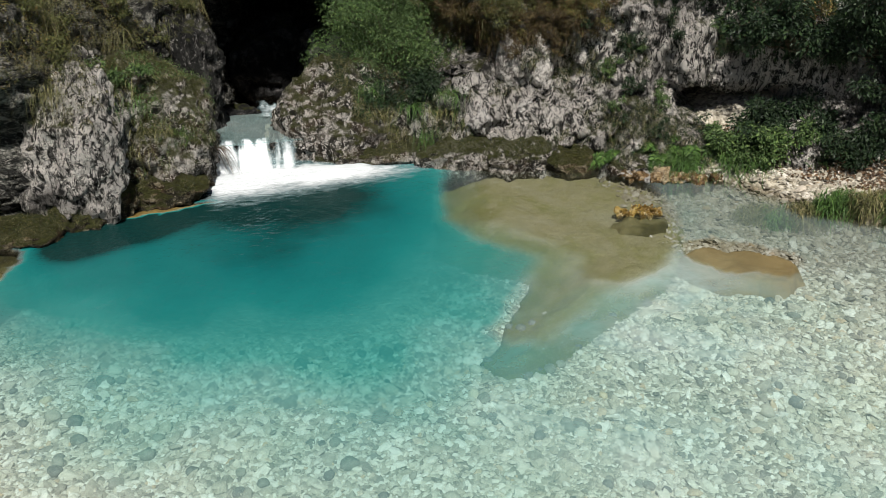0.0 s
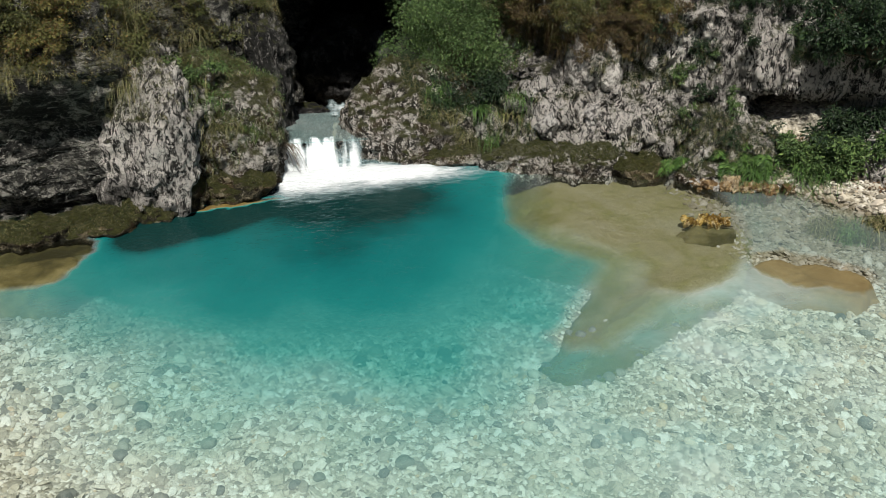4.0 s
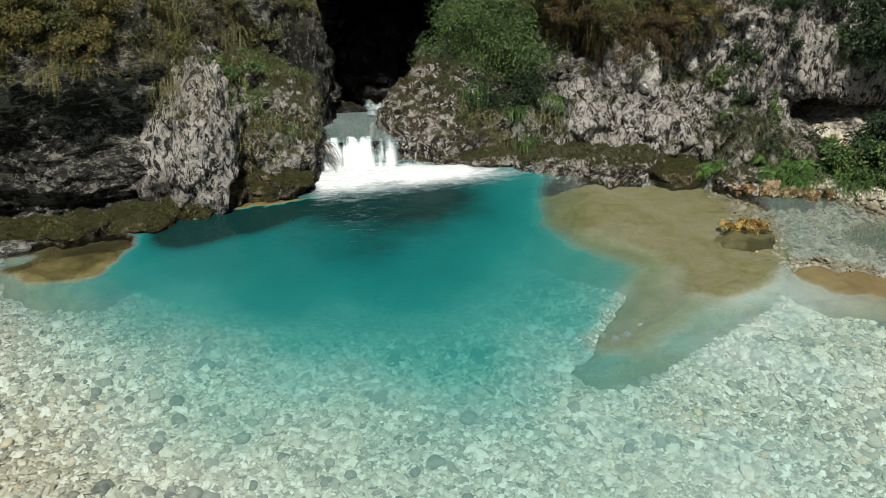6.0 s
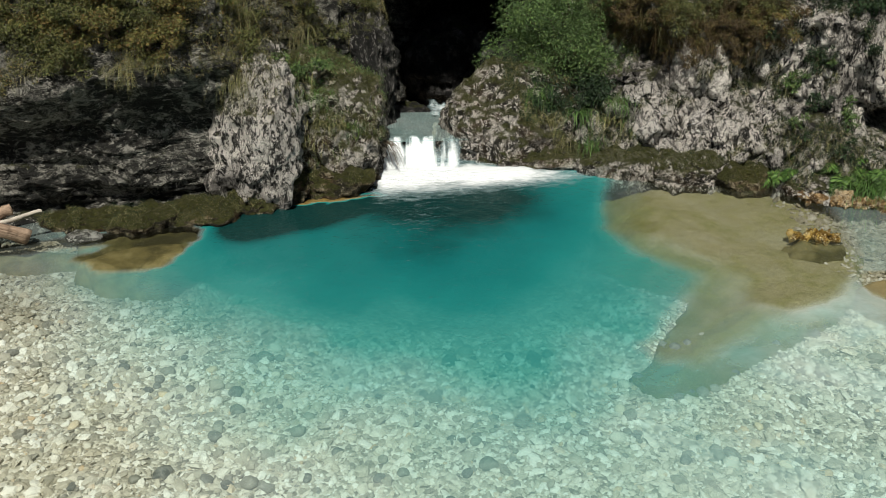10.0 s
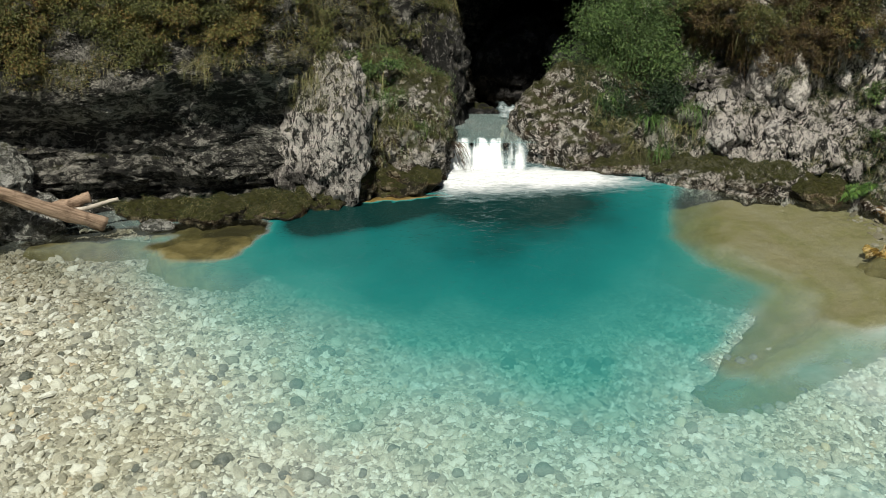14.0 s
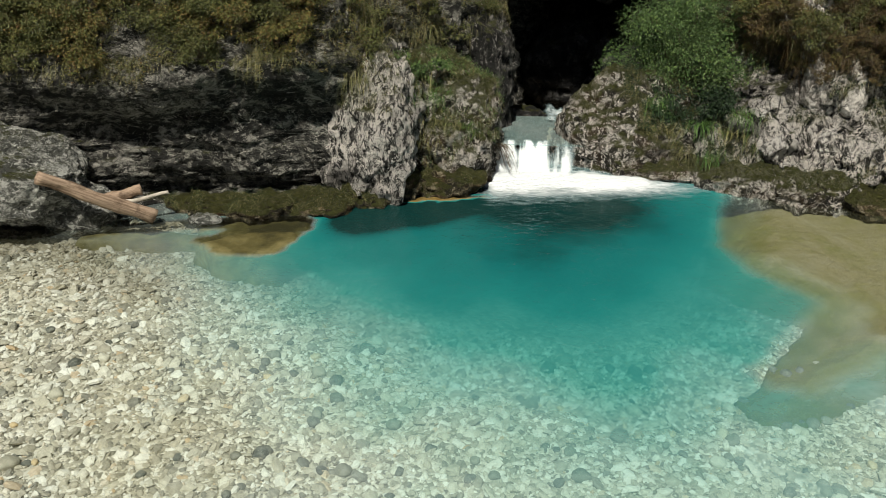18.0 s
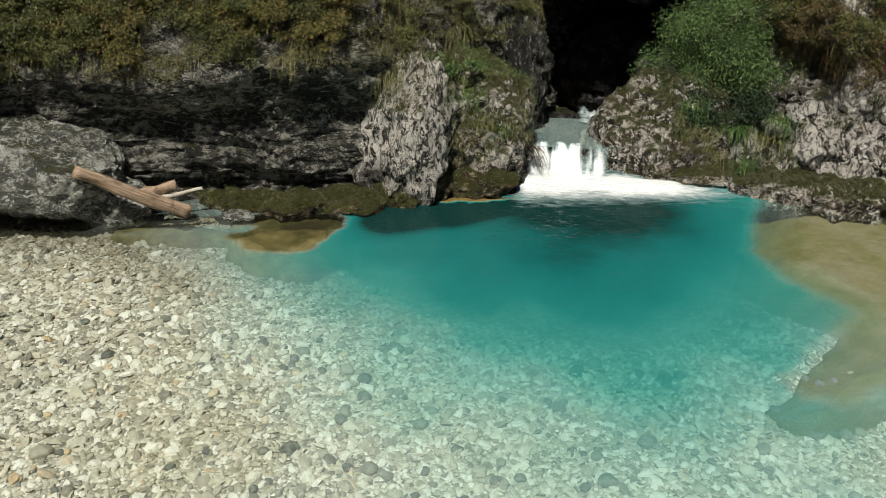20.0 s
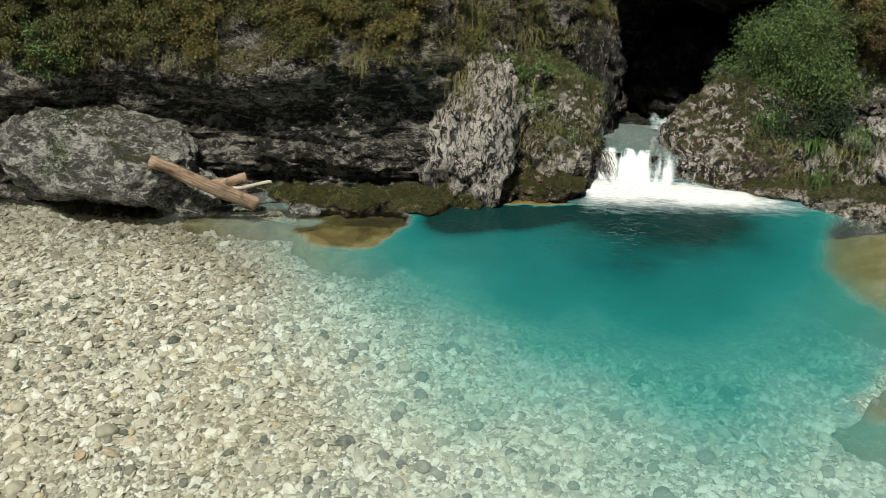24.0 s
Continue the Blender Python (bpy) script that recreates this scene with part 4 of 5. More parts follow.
part("foam", cover_mesh("foam", P, cov.ravel(), 220, 120, ""), FOAM, fall, "white foam spreading over the pool")

# ---- stones on the bed ----
def pebble(seed, sides=6):
    rng = np.random.default_rng(seed)
    ang = np.arange(sides) / sides * 2 * np.pi
    rings = [(0.80, -0.45), (1.0, 0.0), (0.68, 0.62)]
    v = []
    for r, z in rings:
        k = r * (1 + 0.16 * rng.normal(size=sides))
        v.append(np.stack([np.cos(ang) * k, np.sin(ang) * k, z + 0.10 * rng.normal(size=sides)], -1))
    v.append(np.array([[0.1 * rng.normal(), 0.1 * rng.normal(), 0.85]]))
    v = np.vstack(v)
    f = []
    for i in range(2):
        for j in range(sides):
            k = (j + 1) % sides
            f += [(i * sides + j, i * sides + k, (i + 1) * sides + k), (i * sides + j, (i + 1) * sides + k, (i + 1) * sides + j)]
    for j in range(sides):
        f.append((2 * sides + j, 2 * sides + (j + 1) % sides, 3 * sides))
    return v, np.array(f)


def scatter(protos, pos, size, rng, flat=(0.45, 0.75), tilt=0.3):
    """Copies of prototype stones joined into one mesh's arrays."""
    n = len(pos)
    which = rng.integers(len(protos), size=n)
    yaw = rng.uniform(0, 2 * np.pi, n)
    stretch = rng.uniform(0.7, 1.35, n)
    fl = rng.uniform(*flat, n)
    tx, ty = rng.normal(0, tilt, n), rng.normal(0, tilt, n)
    V, F, base = [], [], 0
    for k, (pv, pf) in enumerate(protos):
        m = which == k
        c = m.sum()
        if not c:
            continue
        loc = pv[None] * np.stack([stretch[m] * size[m], size[m] / stretch[m], fl[m] * size[m]], -1)[:, None, :]
        x = loc[..., 0] * np.cos(yaw[m])[:, None] - loc[..., 1] * np.sin(yaw[m])[:, None]
        y = loc[..., 0] * np.sin(yaw[m])[:, None] + loc[..., 1] * np.cos(yaw[m])[:, None]
        z = loc[..., 2] + tx[m][:, None] * x + ty[m][:, None] * y
        V.append((np.stack([x, y, z], -1) + pos[m][:, None, :]).reshape(-1, 3))
        F.append((pf[None] + (base + np.arange(c) * len(pv))[:, None, None]).reshape(-1, 3))
        base += c * len(pv)
    return np.vstack(V), np.vstack(F)


PEBBLES = [pebble(s) for s in range(10)]
rng = np.random.default_rng(77)
N = 150000
sx, sy = rng.uniform(-7.6, 8.2, N), rng.uniform(2.9, 8.3, N)
keep = (sx > -1.12 * sy) & (sx < 1.28 * sy) & (rng.uniform(size=N) < 0.62)
sx, sy = sx[keep], sy[keep]
rad = np.clip(rng.lognormal(math.log(0.0165), 0.5, len(sx)), 0.009, 0.06)
bz = np.maximum(bed_height(sx, sy), crest_height(sx, sy)[0])
keep = (pool_height(sx, sy) > -1.0) & (shelf_height(sx, sy) < bz - 0.02) & ((inside_shelf(sx, sy) < -0.06) | (rng.uniform(size=len(sx)) < 0.55 * smooth(3.95, 4.4, sx)))
sx, sy, rad, bz = sx[keep], sy[keep], rad[keep], bz[keep]
v, f = scatter(PEBBLES, np.stack([sx, sy, bz + 0.1 * rad], -1), rad, rng)
thing("gravel", raw("gravel", v, f, False), STONES, "pale rounded limestone gravel and pebbles under shallow water", "gravel", kind="stuff")

# cobbles lying on the gravel, each one a stone of its own
COBBLES, COBBLES_DARK = [], []
for k in range(8):
    v, f = rock_points(3, (0, 0, 0), (1.0, 0.8, 0.55), 300 + k, rough=0.25, block=1.5, facets=8, knob=0.2)
    me = raw("cobble", v, f)
    me.materials.append(COBBLE)
    COBBLES.append(me)
    me = raw("cobble", v, f)
    me.materials.append(COBBLE_DARK)
    COBBLES_DARK.append(me)
rng = np.random.default_rng(91)
spots = [(-3.12, 4.04, 0.075), (-3.92, 5.07, 0.06), (-3.36, 3.41, 0.07), (-1.33, 4.4, 0.045), (-2.15, 3.76, 0.04), (-3.64, 5.62, 0.045), (1.15, 3.91, 0.06), (-1.27, 4.34, 0.05),
         (1.52, 4.63, 0.06), (1.22, 3.85, 0.05), (3.3, 4.24, 0.04), (-3.03, 5.27, 0.05), (-0.65, 4.34, 0.04), (-1.03, 6.06, 0.07), (1.04, 5.26, 0.07)]
while len(spots) < 85:
    x, y = rng.uniform(-2.0, 2.4), rng.uniform(4.3, 6.3)
    if pool_height(np.array([x]), np.array([y]))[0] < -0.22:
        spots.append((x, y, float(np.clip(rng.lognormal(math.log(0.038), 0.35), 0.024, 0.075))))
while len(spots) < 300:
    y = rng.uniform(3.3, 6.0)
    spots.append((rng.uniform(-1.0 * y, 1.1 * y), y, float(np.clip(rng.lognormal(math.log(0.036), 0.3), 0.022, 0.075))))
for k, (x, y, r) in enumerate(spots):
    z = float(bed_height(np.array([x]), np.array([y]))[0])
    ob = part("cobble", COBBLES_DARK[k % 8] if 15 <= k < 85 else COBBLES[k % 8], None, riverbed)
    ob.matrix_basis = pose(x, y, z + r * 0.3, rng.uniform(-12, 12), rng.uniform(-12, 12), rng.uniform(0, 360)) @ Matrix.Diagonal((r, r, r, 1))

# ---- plants ----
def unit(v):
    return v / np.maximum(np.linalg.norm(v, axis=-1, keepdims=True), 1e-9)


def leaf_arrays(pos, way, size, rng, wide=0.45):
    """Folded pointed leaves: pos (n, 3), way (n, 3), size (n)."""
    n = len(pos)
    way = unit(way)
    side = unit(np.cross(way, unit(rng.normal(size=(n, 3)) + np.array([0, 0, 1.2]))))
    up = np.cross(side, way)
    L = size[:, None]
    tip = pos + way * L - up * L * 0.12
    mid = pos + way * L * 0.45
    a, b = mid + side * L * wide * 0.5 + up * L * 0.10, mid - side * L * wide * 0.5 + up * L * 0.10
    v = np.stack([pos, a, tip, b], 1).reshape(-1, 3)
    i = np.arange(n)[:, None] * 4
    f = np.concatenate([i + np.array([[0, 1, 2]]), i + np.array([[0, 2, 3]])], 0)
    return v, f


def blade_arrays(base, way, length, width, droop, rng, segs=4):
    """Bending grass blades as tapering strips."""
    n = len(base)
    t = np.linspace(0, 1, segs + 1)
    way = unit(way)
    side = unit(np.cross(way, np.array([0, 0, 1.0])) + 1e-6)
    V = np.zeros((n, segs + 1, 2, 3))
    for k, tk in enumerate(t):
        c = base + way * (length * tk)[:, None] - np.array([0, 0, 1.0]) * (droop * length * tk ** 2)[:, None]
        w = width * (1 - 0.85 * tk)
        V[:, k, 0], V[:, k, 1] = c - side * w[:, None], c + side * w[:, None]
    i = (np.arange(n) * (segs + 1) * 2)[:, None]
    f = np.concatenate([i + np.array([[2 * k, 2 * k + 1, 2 * k + 3, 2 * k + 2]]) for k in range(segs)], 0)
    return V.reshape(-1, 3), f


def tube_arrays(paths, r0, r1, sides=5):
    V, F, base = [], [], 0
    ang = np.arange(sides) / sides * 2 * np.pi
    for p in paths:
        m = len(p)
        d = unit(np.gradient(p, axis=0))
        a = unit(np.cross(d, np.array([0.3, 0.2, 1.0])) + 1e-6)
        b = np.cross(d, a)
        r = np.linspace(r0, r1, m)[:, None, None]
        V.append((p[:, None] + r * (np.cos(ang)[None, :, None] * a[:, None] + np.sin(ang)[None, :, None] * b[:, None])).reshape(-1, 3))
        for i in range(m - 1):
            for j in range(sides):
                k = (j + 1) % sides
                F.append((base + i * sides + j, base + i * sides + k, base + (i + 1) * sides + k, base + (i + 1) * sides + j))
        base += m * sides
    return np.vstack(V), np.array(F)


def shrub(name, base, spread, n, size, mat, label, seed, clumps=14, category="shrub", group="", rise=0.0, stem=0.012, foliage="foliage"):
    """Stems that fan out to clumps of small leaves, with gaps between the clumps."""
    rng = np.random.default_rng(seed)
    ob = empty(name, label, category, group, at=base)
    base, spread = np.array(base), np.array(spread)
    d = unit(rng.normal(size=(clumps, 3)) + np.array([0, -0.25, rise]))
    cen = base + d * spread * rng.uniform(0.45, 1.0, (clumps, 1)) + np.array([0, 0, spread[2] * 0.6])
    paths = []
    for c in cen:
        t = np.linspace(0, 1, 6)[:, None]
        mid = base + (c - base) * t + np.array([0, 0, 0.12 * spread[2]]) * np.sin(t * np.pi) + 0.03 * rng.normal(size=(6, 3)) * t
        paths.append(mid)
    v, f = tube_arrays(paths, stem, stem * 0.25)
    part("branchwork", raw("branchwork", v, f), TWIG, ob, kind="stuff")
    which = rng.integers(clumps, size=n)
    rad = spread.mean() * 0.42 * rng.uniform(0.6, 1.25, clumps)
    o = unit(rng.normal(size=(n, 3))) * (rng.uniform(0, 1, (n, 1)) ** 0.5)
    o[:, 2] *= 0.7
    pos = cen[which] + o * rad[which][:, None]
    way = o + 0.6 * rng.normal(size=(n, 3)) + np.array([0, -0.2, -0.25])
    v, f = leaf_arrays(pos, way, size * rng.uniform(0.6, 1.3, n), rng)
    part(foliage, raw(foliage, v, f, False), mat, ob)
    return ob


def tuft(name, base, n, length, mat, label, seed, out=(0, -1, 0.6), spread=0.6, droop=0.8, width=0.004, patch=0.06, group="", category="grass tuft"):
    rng = np.random.default_rng(seed)
    ob_at = np.array(base, float)
    b = np.clip(rng.normal(size=(n, 3)), -1.4, 1.4) * np.array([patch, patch * 0.6, patch * 0.4])
    way = np.array(out, float) + spread * rng.normal(size=(n, 3))
    L = length * rng.uniform(0.45, 1.15, n)
    v, f = blade_arrays(b, way, L, np.full(n, width) * rng.uniform(0.6, 1.3, n), droop * rng.uniform(0.5, 1.4, n), rng)
    ob = thing(name, raw(name, v, f), mat, label, category, group)
    ob.location = ob_at
    return ob


def fern(base, fronds, length, seed, label="fresh green fern growing on the bank", facing=-1.57):
    rng = np.random.default_rng(seed)
    ob = empty("fern", label, "fern", "ferns on the bank", at=base)
    for k in range(fronds):
        a = facing + rng.uniform(-2.2, 2.2)
        L = length * rng.uniform(0.7, 1.15)
        t = np.linspace(0, 1, 26)
        rise = rng.uniform(0.5, 1.0)
        c = np.stack([np.cos(a) * L * t, np.sin(a) * L * t, L * (rise * t - 0.95 * t * t)], -1)
        d = unit(np.gradient(c, axis=0))
        side = unit(np.cross(d, np.array([0, 0, 1.0])))
        w = L * 0.22 * np.sin(np.pi * np.clip(t * 0.95 + 0.05, 0, 1)) ** 0.8
        pos = np.vstack([c, c])
        way = np.vstack([side + 0.45 * d, -side + 0.45 * d]) + 0.08 * rng.normal(size=(52, 3)) - np.array([0, 0, 0.25])
        v, f = leaf_arrays(pos, way, np.r_[w, w] + 0.004, rng, 0.30)
        v2, f2 = tube_arrays([c[::5]], 0.003, 0.001, 3)
        me = raw("frond", np.vstack([v, v2]), np.vstack([f, f2[:, :3] + len(v), f2[:, [0, 2, 3]] + len(v)]), False)
        part("frond", me, FERN, ob).matrix_parent_inverse = Matrix()
    return ob


def on_wall(P, x0, x1, z0, z1, n, seed):
    """Random places on a rock face."""
    rng = np.random.default_rng(seed)
    m = np.flatnonzero((P[:, 0] > x0) & (P[:, 0] < x1) & (P[:, 2] > z0) & (P[:, 2] < z1) & (P[:, 1] < 11.0))
    return P[rng.choice(m, n)]


def cover(host, n, length, mats, label, seed, z0=-9.0, z1=9.0, up=0.15, x0=-99.0, x1=99.0, scale=3.0, need=0.0, leaves=0, leaf=0.02):
    """Short grass, moss and tiny leaves rooted all over the flatter, mossy parts of a rock."""
    rng = np.random.default_rng(seed)
    me = host.data
    m = len(me.vertices)
    co, no = np.empty(m * 3, np.float32), np.empty(m * 3, np.float32)
    me.vertices.foreach_get("co", co)
    me.vertex_normals.foreach_get("vector", no)
    co, no = co.reshape(-1, 3).astype(float) + np.array(host.location), no.reshape(-1, 3).astype(float)
    ok = (co[:, 2] > z0) & (co[:, 2] < z1) & (no[:, 2] > up) & (co[:, 0] > x0) & (co[:, 0] < x1) & (co[:, 1] < 11.2) & (no[:, 1] < 0.6)
    ok &= fbm(co * scale, 3, seed) > need
    idx = np.flatnonzero(ok)
    if len(idx) == 0:
        return
    pick = rng.choice(idx, n)
    pos = co[pick] + 0.008 * rng.normal(size=(n, 3))
    way = no[pick] * 0.7 + np.array([0, -0.25, 0.35]) + 0.45 * rng.normal(size=(n, 3))
    L = length * rng.uniform(0.4, 1.25, n)
    v, f = blade_arrays(pos, way, L, np.full(n, 0.0022), rng.uniform(0.4, 1.2, n), rng, 3)
    thing("rock_grass", raw("rock_grass", v, f), mats[0], label, "grass", kind="stuff")
    if leaves:
        pick = rng.choice(idx, leaves)
        pos = co[pick] + no[pick] * rng.uniform(0.0, 0.05, (leaves, 1)) + 0.01 * rng.normal(size=(leaves, 3))
        v, f = leaf_arrays(pos, no[pick] + 0.8 * rng.normal(size=(leaves, 3)), leaf * rng.uniform(0.6, 1.4, leaves), rng)
        thing("rock_herbs", raw("rock_herbs", v, f, False), mats[1], label.replace("grass", "small leafy herbs"), "herbs", kind="stuff")


rng = np.random.default_rng(5)


def ground_at(x, y, lift=0.0):
    return (x, y, float(bed_height(np.array([x]), np.array([y]))[0]) + lift)


# the overgrown brow of the left wall
AUTUMN = "low autumn-tinted shrub with olive and rust leaves on the brow"
for i, q in enumerate(on_wall(PL, -6.6, -1.9, 1.55, 2.25, 84, 1)):
    dark = q[0] < -5.0 or i % 2 == 0
    shrub("brow_shrub", q, (0.30, 0.24, 0.17), 1700, 0.028, LEAF_OLIVE if dark else LEAF_AUTUMN,
          "olive-green leafy shrub on the wall's brow" if dark else AUTUMN, 200 + i, clumps=12, group="shrubs on the brow", rise=0.4, stem=0.006)
for i, q in enumerate(on_wall(PL, -6.3, -1.6, 1.50, 1.66, 20, 2)):
    tuft("hanging_grass", q, 120, rng.uniform(0.09, 0.15), GRASS, "tuft of long grass hanging over the rock brow", 300 + i, out=(0, -0.9, 0.6), spread=0.8, droop=1.1, width=0.002, patch=0.09, group="hanging grass")
for i, q in enumerate(on_wall(PL, -1.75, 0.2, 1.3, 2.2, 26, 3)):
    if i % 2:
        shrub("brow_shrub", q, (0.22, 0.18, 0.16), 600, 0.03, LEAF_OLIVE, "olive-green leafy shrub on the gorge's edge", 340 + i, clumps=8, group="shrubs on the brow", rise=0.3, stem=0.005)
    else:
        tuft("hanging_grass", q, 70, 0.22, GRASS, "tuft of long grass hanging over the gorge's edge", 340 + i, droop=1.3, width=0.002, patch=0.1, group="hanging grass")
for i, q in enumerate(on_wall(PL, -7.2, -4.3, 1.35, 2.3, 22, 31)):
    shrub("brow_shrub", q, (0.32, 0.26, 0.22), 1300, 0.036, LEAF_OLIVE if i % 4 else LEAF_GREEN, "green leafy shrub hanging over the shaded wall", 1400 + i, clumps=12, group="shrubs on the brow", rise=0.1, stem=0.006)
# grass and herbs on the rib and on the boulder by the fall
for i, (x, y, z) in enumerate([(-1.12, 8.62, 1.05), (-1.0, 8.65, 0.85), (-0.95, 8.75, 1.2), (-0.75, 8.75, 1.05), (-0.62, 8.66, 0.8), (-0.85, 8.6, 0.6), (-0.45, 8.75, 0.7), (-1.9, 8.55, 1.45), (-1.7, 8.6, 1.4)]):
    tuft("boulder_grass", (x, y, z), 90, 0.14, GRASS if i % 3 else FERN, "tuft of grass rooted in a crack of the boulder", 400 + i, out=(0, -0.7, 0.7), spread=0.8, droop=1.0, patch=0.11, width=0.003, group="grass on the boulder")
for i, (x, y, z) in enumerate([(-0.95, 8.85, 1.15), (-0.75, 8.9, 1.18), (-1.2, 8.8, 1.28)]):
    shrub("boulder_herb", (x, y, z), (0.2, 0.16, 0.14), 420, 0.04, LEAF_GREEN, "small leafy herb on top of the boulder", 420 + i, clumps=8, group="herbs on the boulder", rise=0.8, stem=0.004)

for i, (x, y, z) in enumerate([(-0.10, 9.22, 0.34), (-0.02, 9.26, 0.33)]):
    tuft("lip_roots", (x, y, z), 26, 0.22, TWIG, "dark roots trailing over the lip of the fall", 480 + i, out=(0.9, -0.5, 0.2), spread=0.35, droop=1.1, width=0.005, patch=0.04, group="roots at the fall", category="roots")

# the large bush over the right boulder
shrub("large_bush", (2.1, 10.2, 0.55), (0.80, 0.5, 0.85), 42000, 0.032, LEAF_GREEN, "large fresh green leafy bush beside the gorge", 450, clumps=80, category="bush", rise=0.45, stem=0.016)
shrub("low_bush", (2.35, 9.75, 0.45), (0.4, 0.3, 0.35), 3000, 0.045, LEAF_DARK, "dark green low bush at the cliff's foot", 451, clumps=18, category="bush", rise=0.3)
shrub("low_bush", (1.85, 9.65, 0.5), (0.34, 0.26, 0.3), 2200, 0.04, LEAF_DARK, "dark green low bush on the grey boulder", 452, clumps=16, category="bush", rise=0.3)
for i, (x, y, z) in enumerate([(1.75, 9.55, 0.8), (1.9, 9.4, 0.55), (2.2, 9.3, 0.6), (2.5, 9.2, 0.55), (2.65, 9.25, 0.75), (2.0, 9.3, 0.3), (2.3, 9.15, 0.3)]):
    tuft("boulder_grass", (x, y, z), 90, 0.2, GRASS if i % 2 else FERN, "tuft of grass among the boulders", 460 + i, out=(0, -0.6, 0.8), spread=0.8, droop=1.1, patch=0.1, width=0.003, group="grass on the boulder")

# the curtain of brown moss and roots on the right cliff
for i, (x, half, low) in enumerate([(2.75, 0.1, 1.45), (3.05, 0.10, 1.25), (3.32, 0.08, 1.10), (3.75, 0.09, 1.12), (4.0, 0.08, 1.2), (4.2, 0.08, 1.4)]):
    for k, q in enumerate(on_wall(PR, x - half * 1.6, x + half * 1.6, low, 1.95, 11, 800 + i)):
        if k % 3:
            shrub("cliff_shrub", q, (0.12, 0.1, 0.15), 700, 0.022, LEAF_BROWN, "brown withered small-leaved shrub hanging on the cliff", 900 + i * 20 + k, clumps=8, group="shrubs on the cliff", stem=0.004)
            continue
        tuft("hanging_moss", q, 80, rng.uniform(0.08, 0.15), LEAF_BROWN, "clump of brown moss and roots hanging from the cliff", 500 + i * 20 + k, out=(0, -0.5, 0.0), spread=0.9, droop=1.5, width=0.003, patch=0.11, group="hanging moss", category="moss")
for i, q in enumerate(on_wall(PR, 2.5, 4.35, 1.5, 2.2, 38, 5)):
    shrub("cliff_shrub", q, (0.26, 0.22, 0.18), 900, 0.03, (LEAF_OLIVE, LEAF_BROWN, LEAF_AUTUMN)[i % 3], "olive small-leaved shrub on the cliff", 600 + i, clumps=9, group="shrubs on the cliff", stem=0.005)
for i, q in enumerate(on_wall(PR, 2.65, 4.25, 1.22, 1.8, 54, 8)):
    shrub("cliff_shrub", q, (0.15, 0.12, 0.2), 700, 0.024, (LEAF_BROWN, LEAF_AUTUMN, LEAF_BROWN)[i % 3], "withered brown and olive shrub hanging on the cliff", 1600 + i, clumps=9, group="shrubs on the cliff", rise=-0.6, stem=0.004)
for i, q in enumerate(on_wall(PR, 3.9, 5.6, 0.35, 1.6, 16, 6)):
    shrub("cliff_herb", q, (0.12, 0.1, 0.12), 200, 0.035, LEAF_GREEN if i % 2 else LEAF_DARK, "small green herb rooted in the cliff", 640 + i, clumps=6, group="herbs on the cliff", stem=0.003)

for i, q in enumerate(on_wall(PR, 4.4, 6.8, 1.65, 2.4, 26, 7)):
    shrub("cliff_shrub", q, (0.28, 0.24, 0.2), 1100, 0.034, LEAF_DARK if i % 3 else LEAF_AUTUMN, "dark small-leaved shrub over the cliff", 1500 + i, clumps=10, group="shrubs on the cliff", stem=0.005)
# bank on the right: ferns, bushes, sedge, dark trees
for i, (x, y, z, L) in enumerate([(4.45, 8.4, 0.3, 0.4), (4.7, 8.45, 0.35, 0.42), (4.95, 8.3, 0.35, 0.45), (5.15, 8.2, 0.35, 0.45), (4.85, 8.2, 0.25, 0.4), (4.3, 8.45, 0.3, 0.33), (5.35, 8.3, 0.4, 0.42)]):
    fern(ground_at(x, y, 0.02), 13, L, 700 + i)
for i, (x, y, z, L) in enumerate([(4.95, 8.0, 0.28, 0.42), (5.1, 7.95, 0.25, 0.4), (4.3, 8.15, 0.18, 0.25), (5.55, 7.75, 0.3, 0.4), (5.75, 7.65, 0.3, 0.42)]):
    tuft("bank_sedge", ground_at(x, y, 0.02), 220, L, FERN, "tuft of long green sedge on the bank", 720 + i, out=(0, -0.3, 0.9), droop=0.9, patch=0.12, width=0.005, group="sedge on the bank")
for i, (x, y, z, s) in enumerate([(5.45, 8.0, 0.3, 0.26), (5.8, 7.95, 0.3, 0.30), (5.85, 7.7, 0.35, 0.36), (6.25, 7.6, 0.45, 0.4), (6.0, 7.95, 0.6, 0.4), (6.5, 7.3, 0.45, 0.42), (6.9, 7.2, 0.6, 0.45), (6.45, 7.8, 0.75, 0.45), (7.2, 6.9, 0.6, 0.45)]):
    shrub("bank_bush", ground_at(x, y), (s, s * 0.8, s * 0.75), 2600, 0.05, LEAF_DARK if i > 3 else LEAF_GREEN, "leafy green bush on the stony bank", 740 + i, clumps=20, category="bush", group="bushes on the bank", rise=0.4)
for i, (x, y) in enumerate([(5.42, 7.02), (5.6, 6.86), (5.82, 6.74), (6.05, 6.6), (6.28, 6.44), (6.52, 6.28), (6.78, 6.12)]):
    tuft("waterside_sedge", ground_at(x, y, 0.02), 1500, 0.22, FERN if i % 2 else GRASS, "low tussock of green sedge at the waterline", 760 + i, out=(0, -0.3, 1.0), spread=0.55, droop=0.9, patch=0.14, width=0.005, group="waterside sedge")
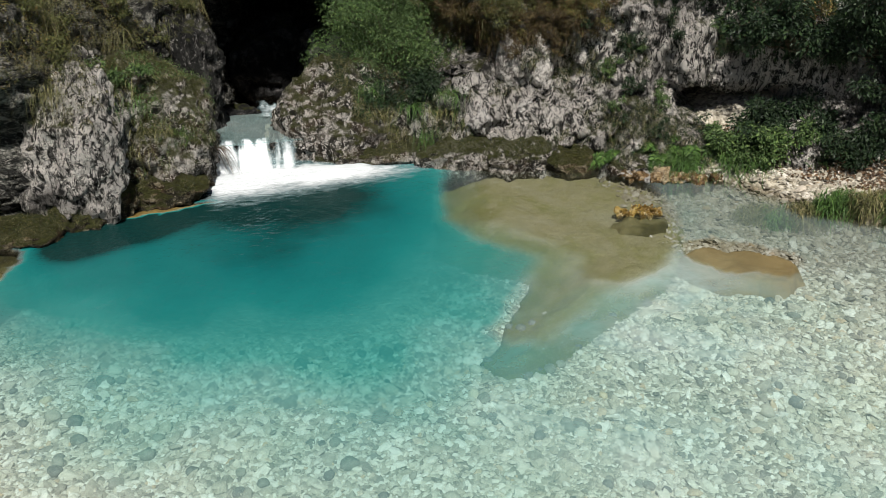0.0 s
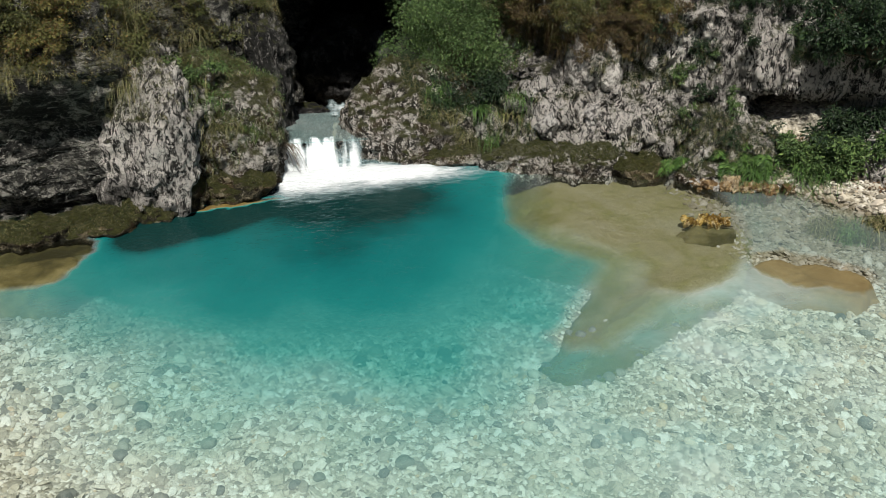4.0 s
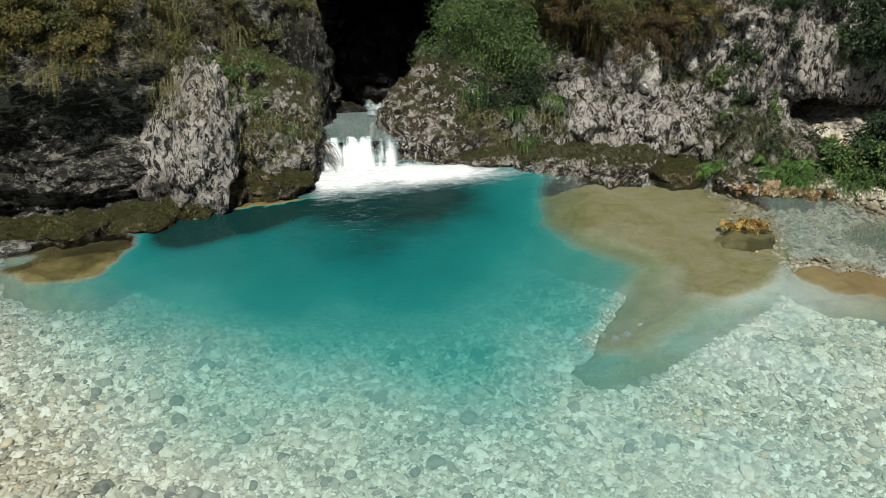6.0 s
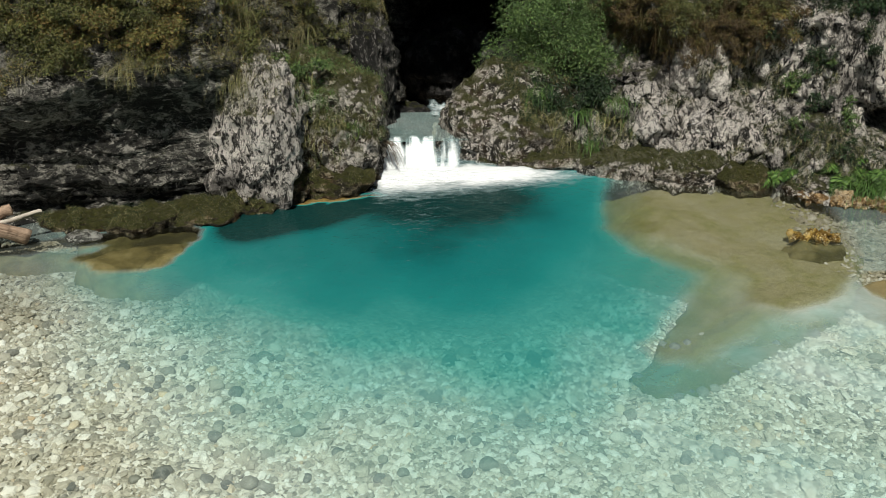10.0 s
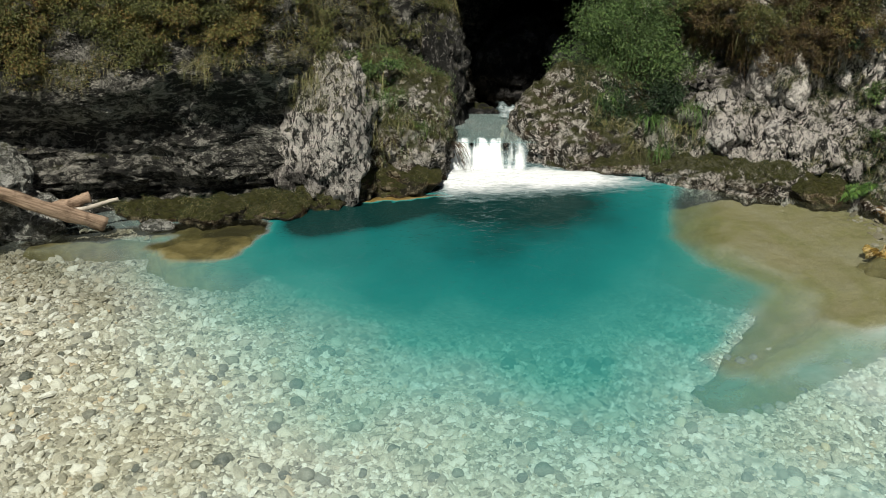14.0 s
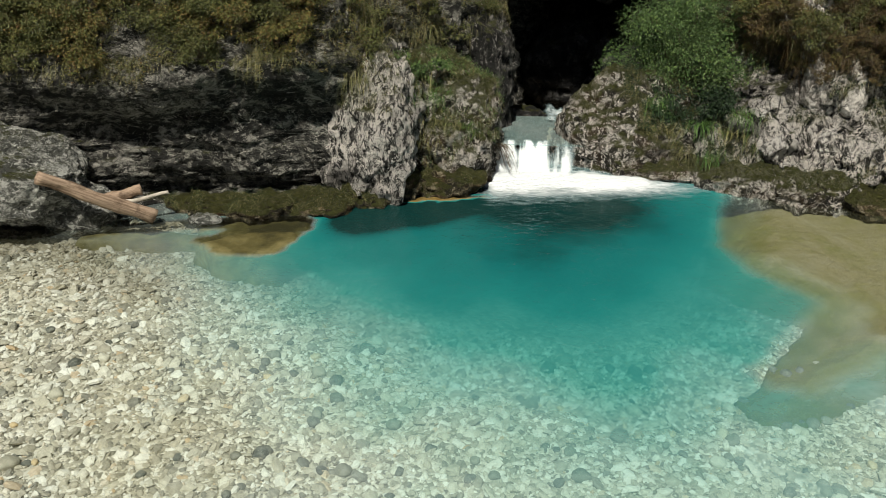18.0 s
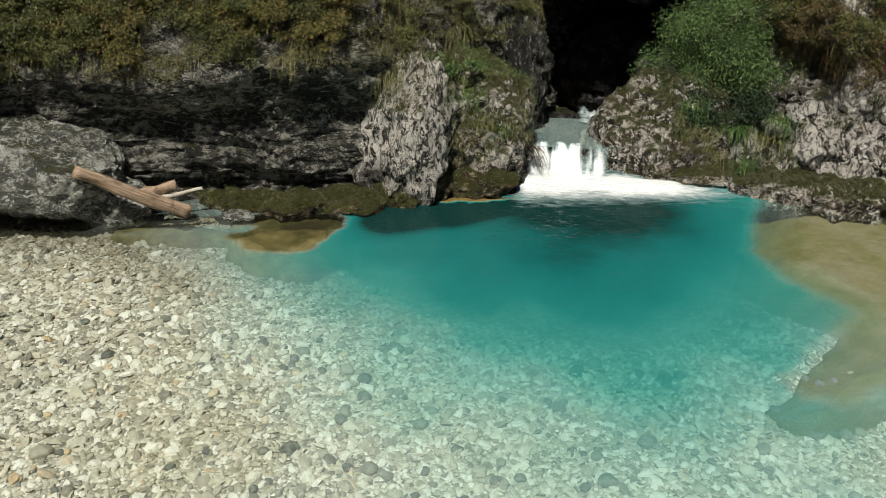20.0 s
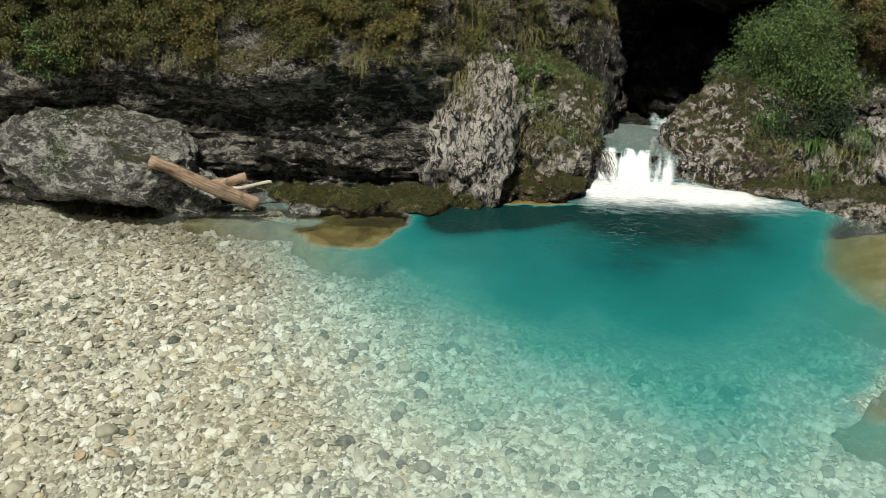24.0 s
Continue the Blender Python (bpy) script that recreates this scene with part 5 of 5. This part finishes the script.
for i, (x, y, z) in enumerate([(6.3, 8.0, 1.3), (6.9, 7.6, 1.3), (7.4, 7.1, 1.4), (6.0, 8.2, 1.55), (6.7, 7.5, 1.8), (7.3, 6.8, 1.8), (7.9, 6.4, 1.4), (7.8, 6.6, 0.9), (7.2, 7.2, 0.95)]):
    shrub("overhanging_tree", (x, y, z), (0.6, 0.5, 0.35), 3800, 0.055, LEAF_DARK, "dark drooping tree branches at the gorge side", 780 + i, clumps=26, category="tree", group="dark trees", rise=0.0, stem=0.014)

# brown leaf litter on the bank
rng = np.random.default_rng(83)
n = 9000
lx, ly = rng.uniform(5.6, 8.2, n), rng.uniform(6.4, 8.3, n)
k = (lx - np.interp(ly, SHORE_Y, SHORE_X) > 0.35 + 0.5 * rng.uniform(size=n))
lx, ly = lx[k], ly[k]
pos = np.stack([lx, ly, bed_height(lx, ly) + rng.uniform(0.01, 0.04, len(lx))], -1)
v, f = leaf_arrays(pos, rng.normal(size=(len(lx), 3)) * np.array([1, 1, 0.3]), rng.uniform(0.025, 0.06, len(lx)), rng, 0.6)
thing("leaf_litter", raw("leaf_litter", v, f, False), LITTER, "dry brown leaf litter over the stony bank", "leaves", kind="stuff")

# fine growth on the rocks
for ob in list(scene.objects):
    kind = ob.name.split(".")[0]
    if kind == "fall_boulder":
        cover(ob, 3200, 0.09, (GRASS, LEAF_GREEN), "thin grass growing over the mossy boulder", 61, z0=0.15, up=0.0, need=-0.05, leaves=2600, leaf=0.022)
    elif kind == "gorge_boulder":
        cover(ob, 3500, 0.08, (GRASS, LEAF_DARK), "thin grass growing over the grey boulder", 62, z0=0.2, up=0.1, x0=1.35, need=-0.1, leaves=3000, leaf=0.024)
    elif kind == "rock_buttress":
        cover(ob, 900, 0.09, (GRASS, LEAF_OLIVE), "thin grass growing on the pale rock rib", 63, z0=1.0, up=0.1, need=0.1, leaves=900, leaf=0.022)
    elif kind == "foot_ledge":
        cover(ob, 1800, 0.025, (GRASS, LEAF_DARK), "short mossy grass on the low ledge", 64, z0=0.04, up=0.35, leaves=700, leaf=0.012)
    elif kind == "grey_boulder":
        cover(ob, 260, 0.07, (FERN, LEAF_DARK), "small dark tuft of grass on the grey boulder", 65, z0=0.5, z1=1.0, x0=-5.45, x1=-5.2, up=-0.2, leaves=500, leaf=0.02)
    elif kind == "cliff_wall_left":
        cover(ob, 16000, 0.10, (GRASS, LEAF_AUTUMN), "grass growing on the brow of the dark wall", 66, z0=1.4, z1=2.3, up=-0.1, need=-0.1, leaves=26000, leaf=0.024)
    elif kind == "cliff_wall_right":
        cover(ob, 14000, 0.07, (GRASS, LEAF_DARK), "grass growing in patches on the pale cliff", 67, z0=0.1, z1=1.3, x0=1.6, x1=5.6, up=-0.1, scale=2.0, need=0.02, leaves=15000, leaf=0.022)
        cover(ob, 8000, 0.12, (LEAF_BROWN, LEAF_BROWN), "brown withered grass covering the upper cliff", 68, z0=1.25, z1=2.3, x0=2.4, x1=4.3, up=-0.4, scale=1.6, need=0.0, leaves=22000, leaf=0.024)
        cover(ob, 4000, 0.08, (GRASS, LEAF_DARK), "dark grass covering the upper cliff", 69, z0=1.2, z1=2.3, x0=4.4, x1=8.0, up=-0.4, need=0.12, leaves=22000, leaf=0.028)
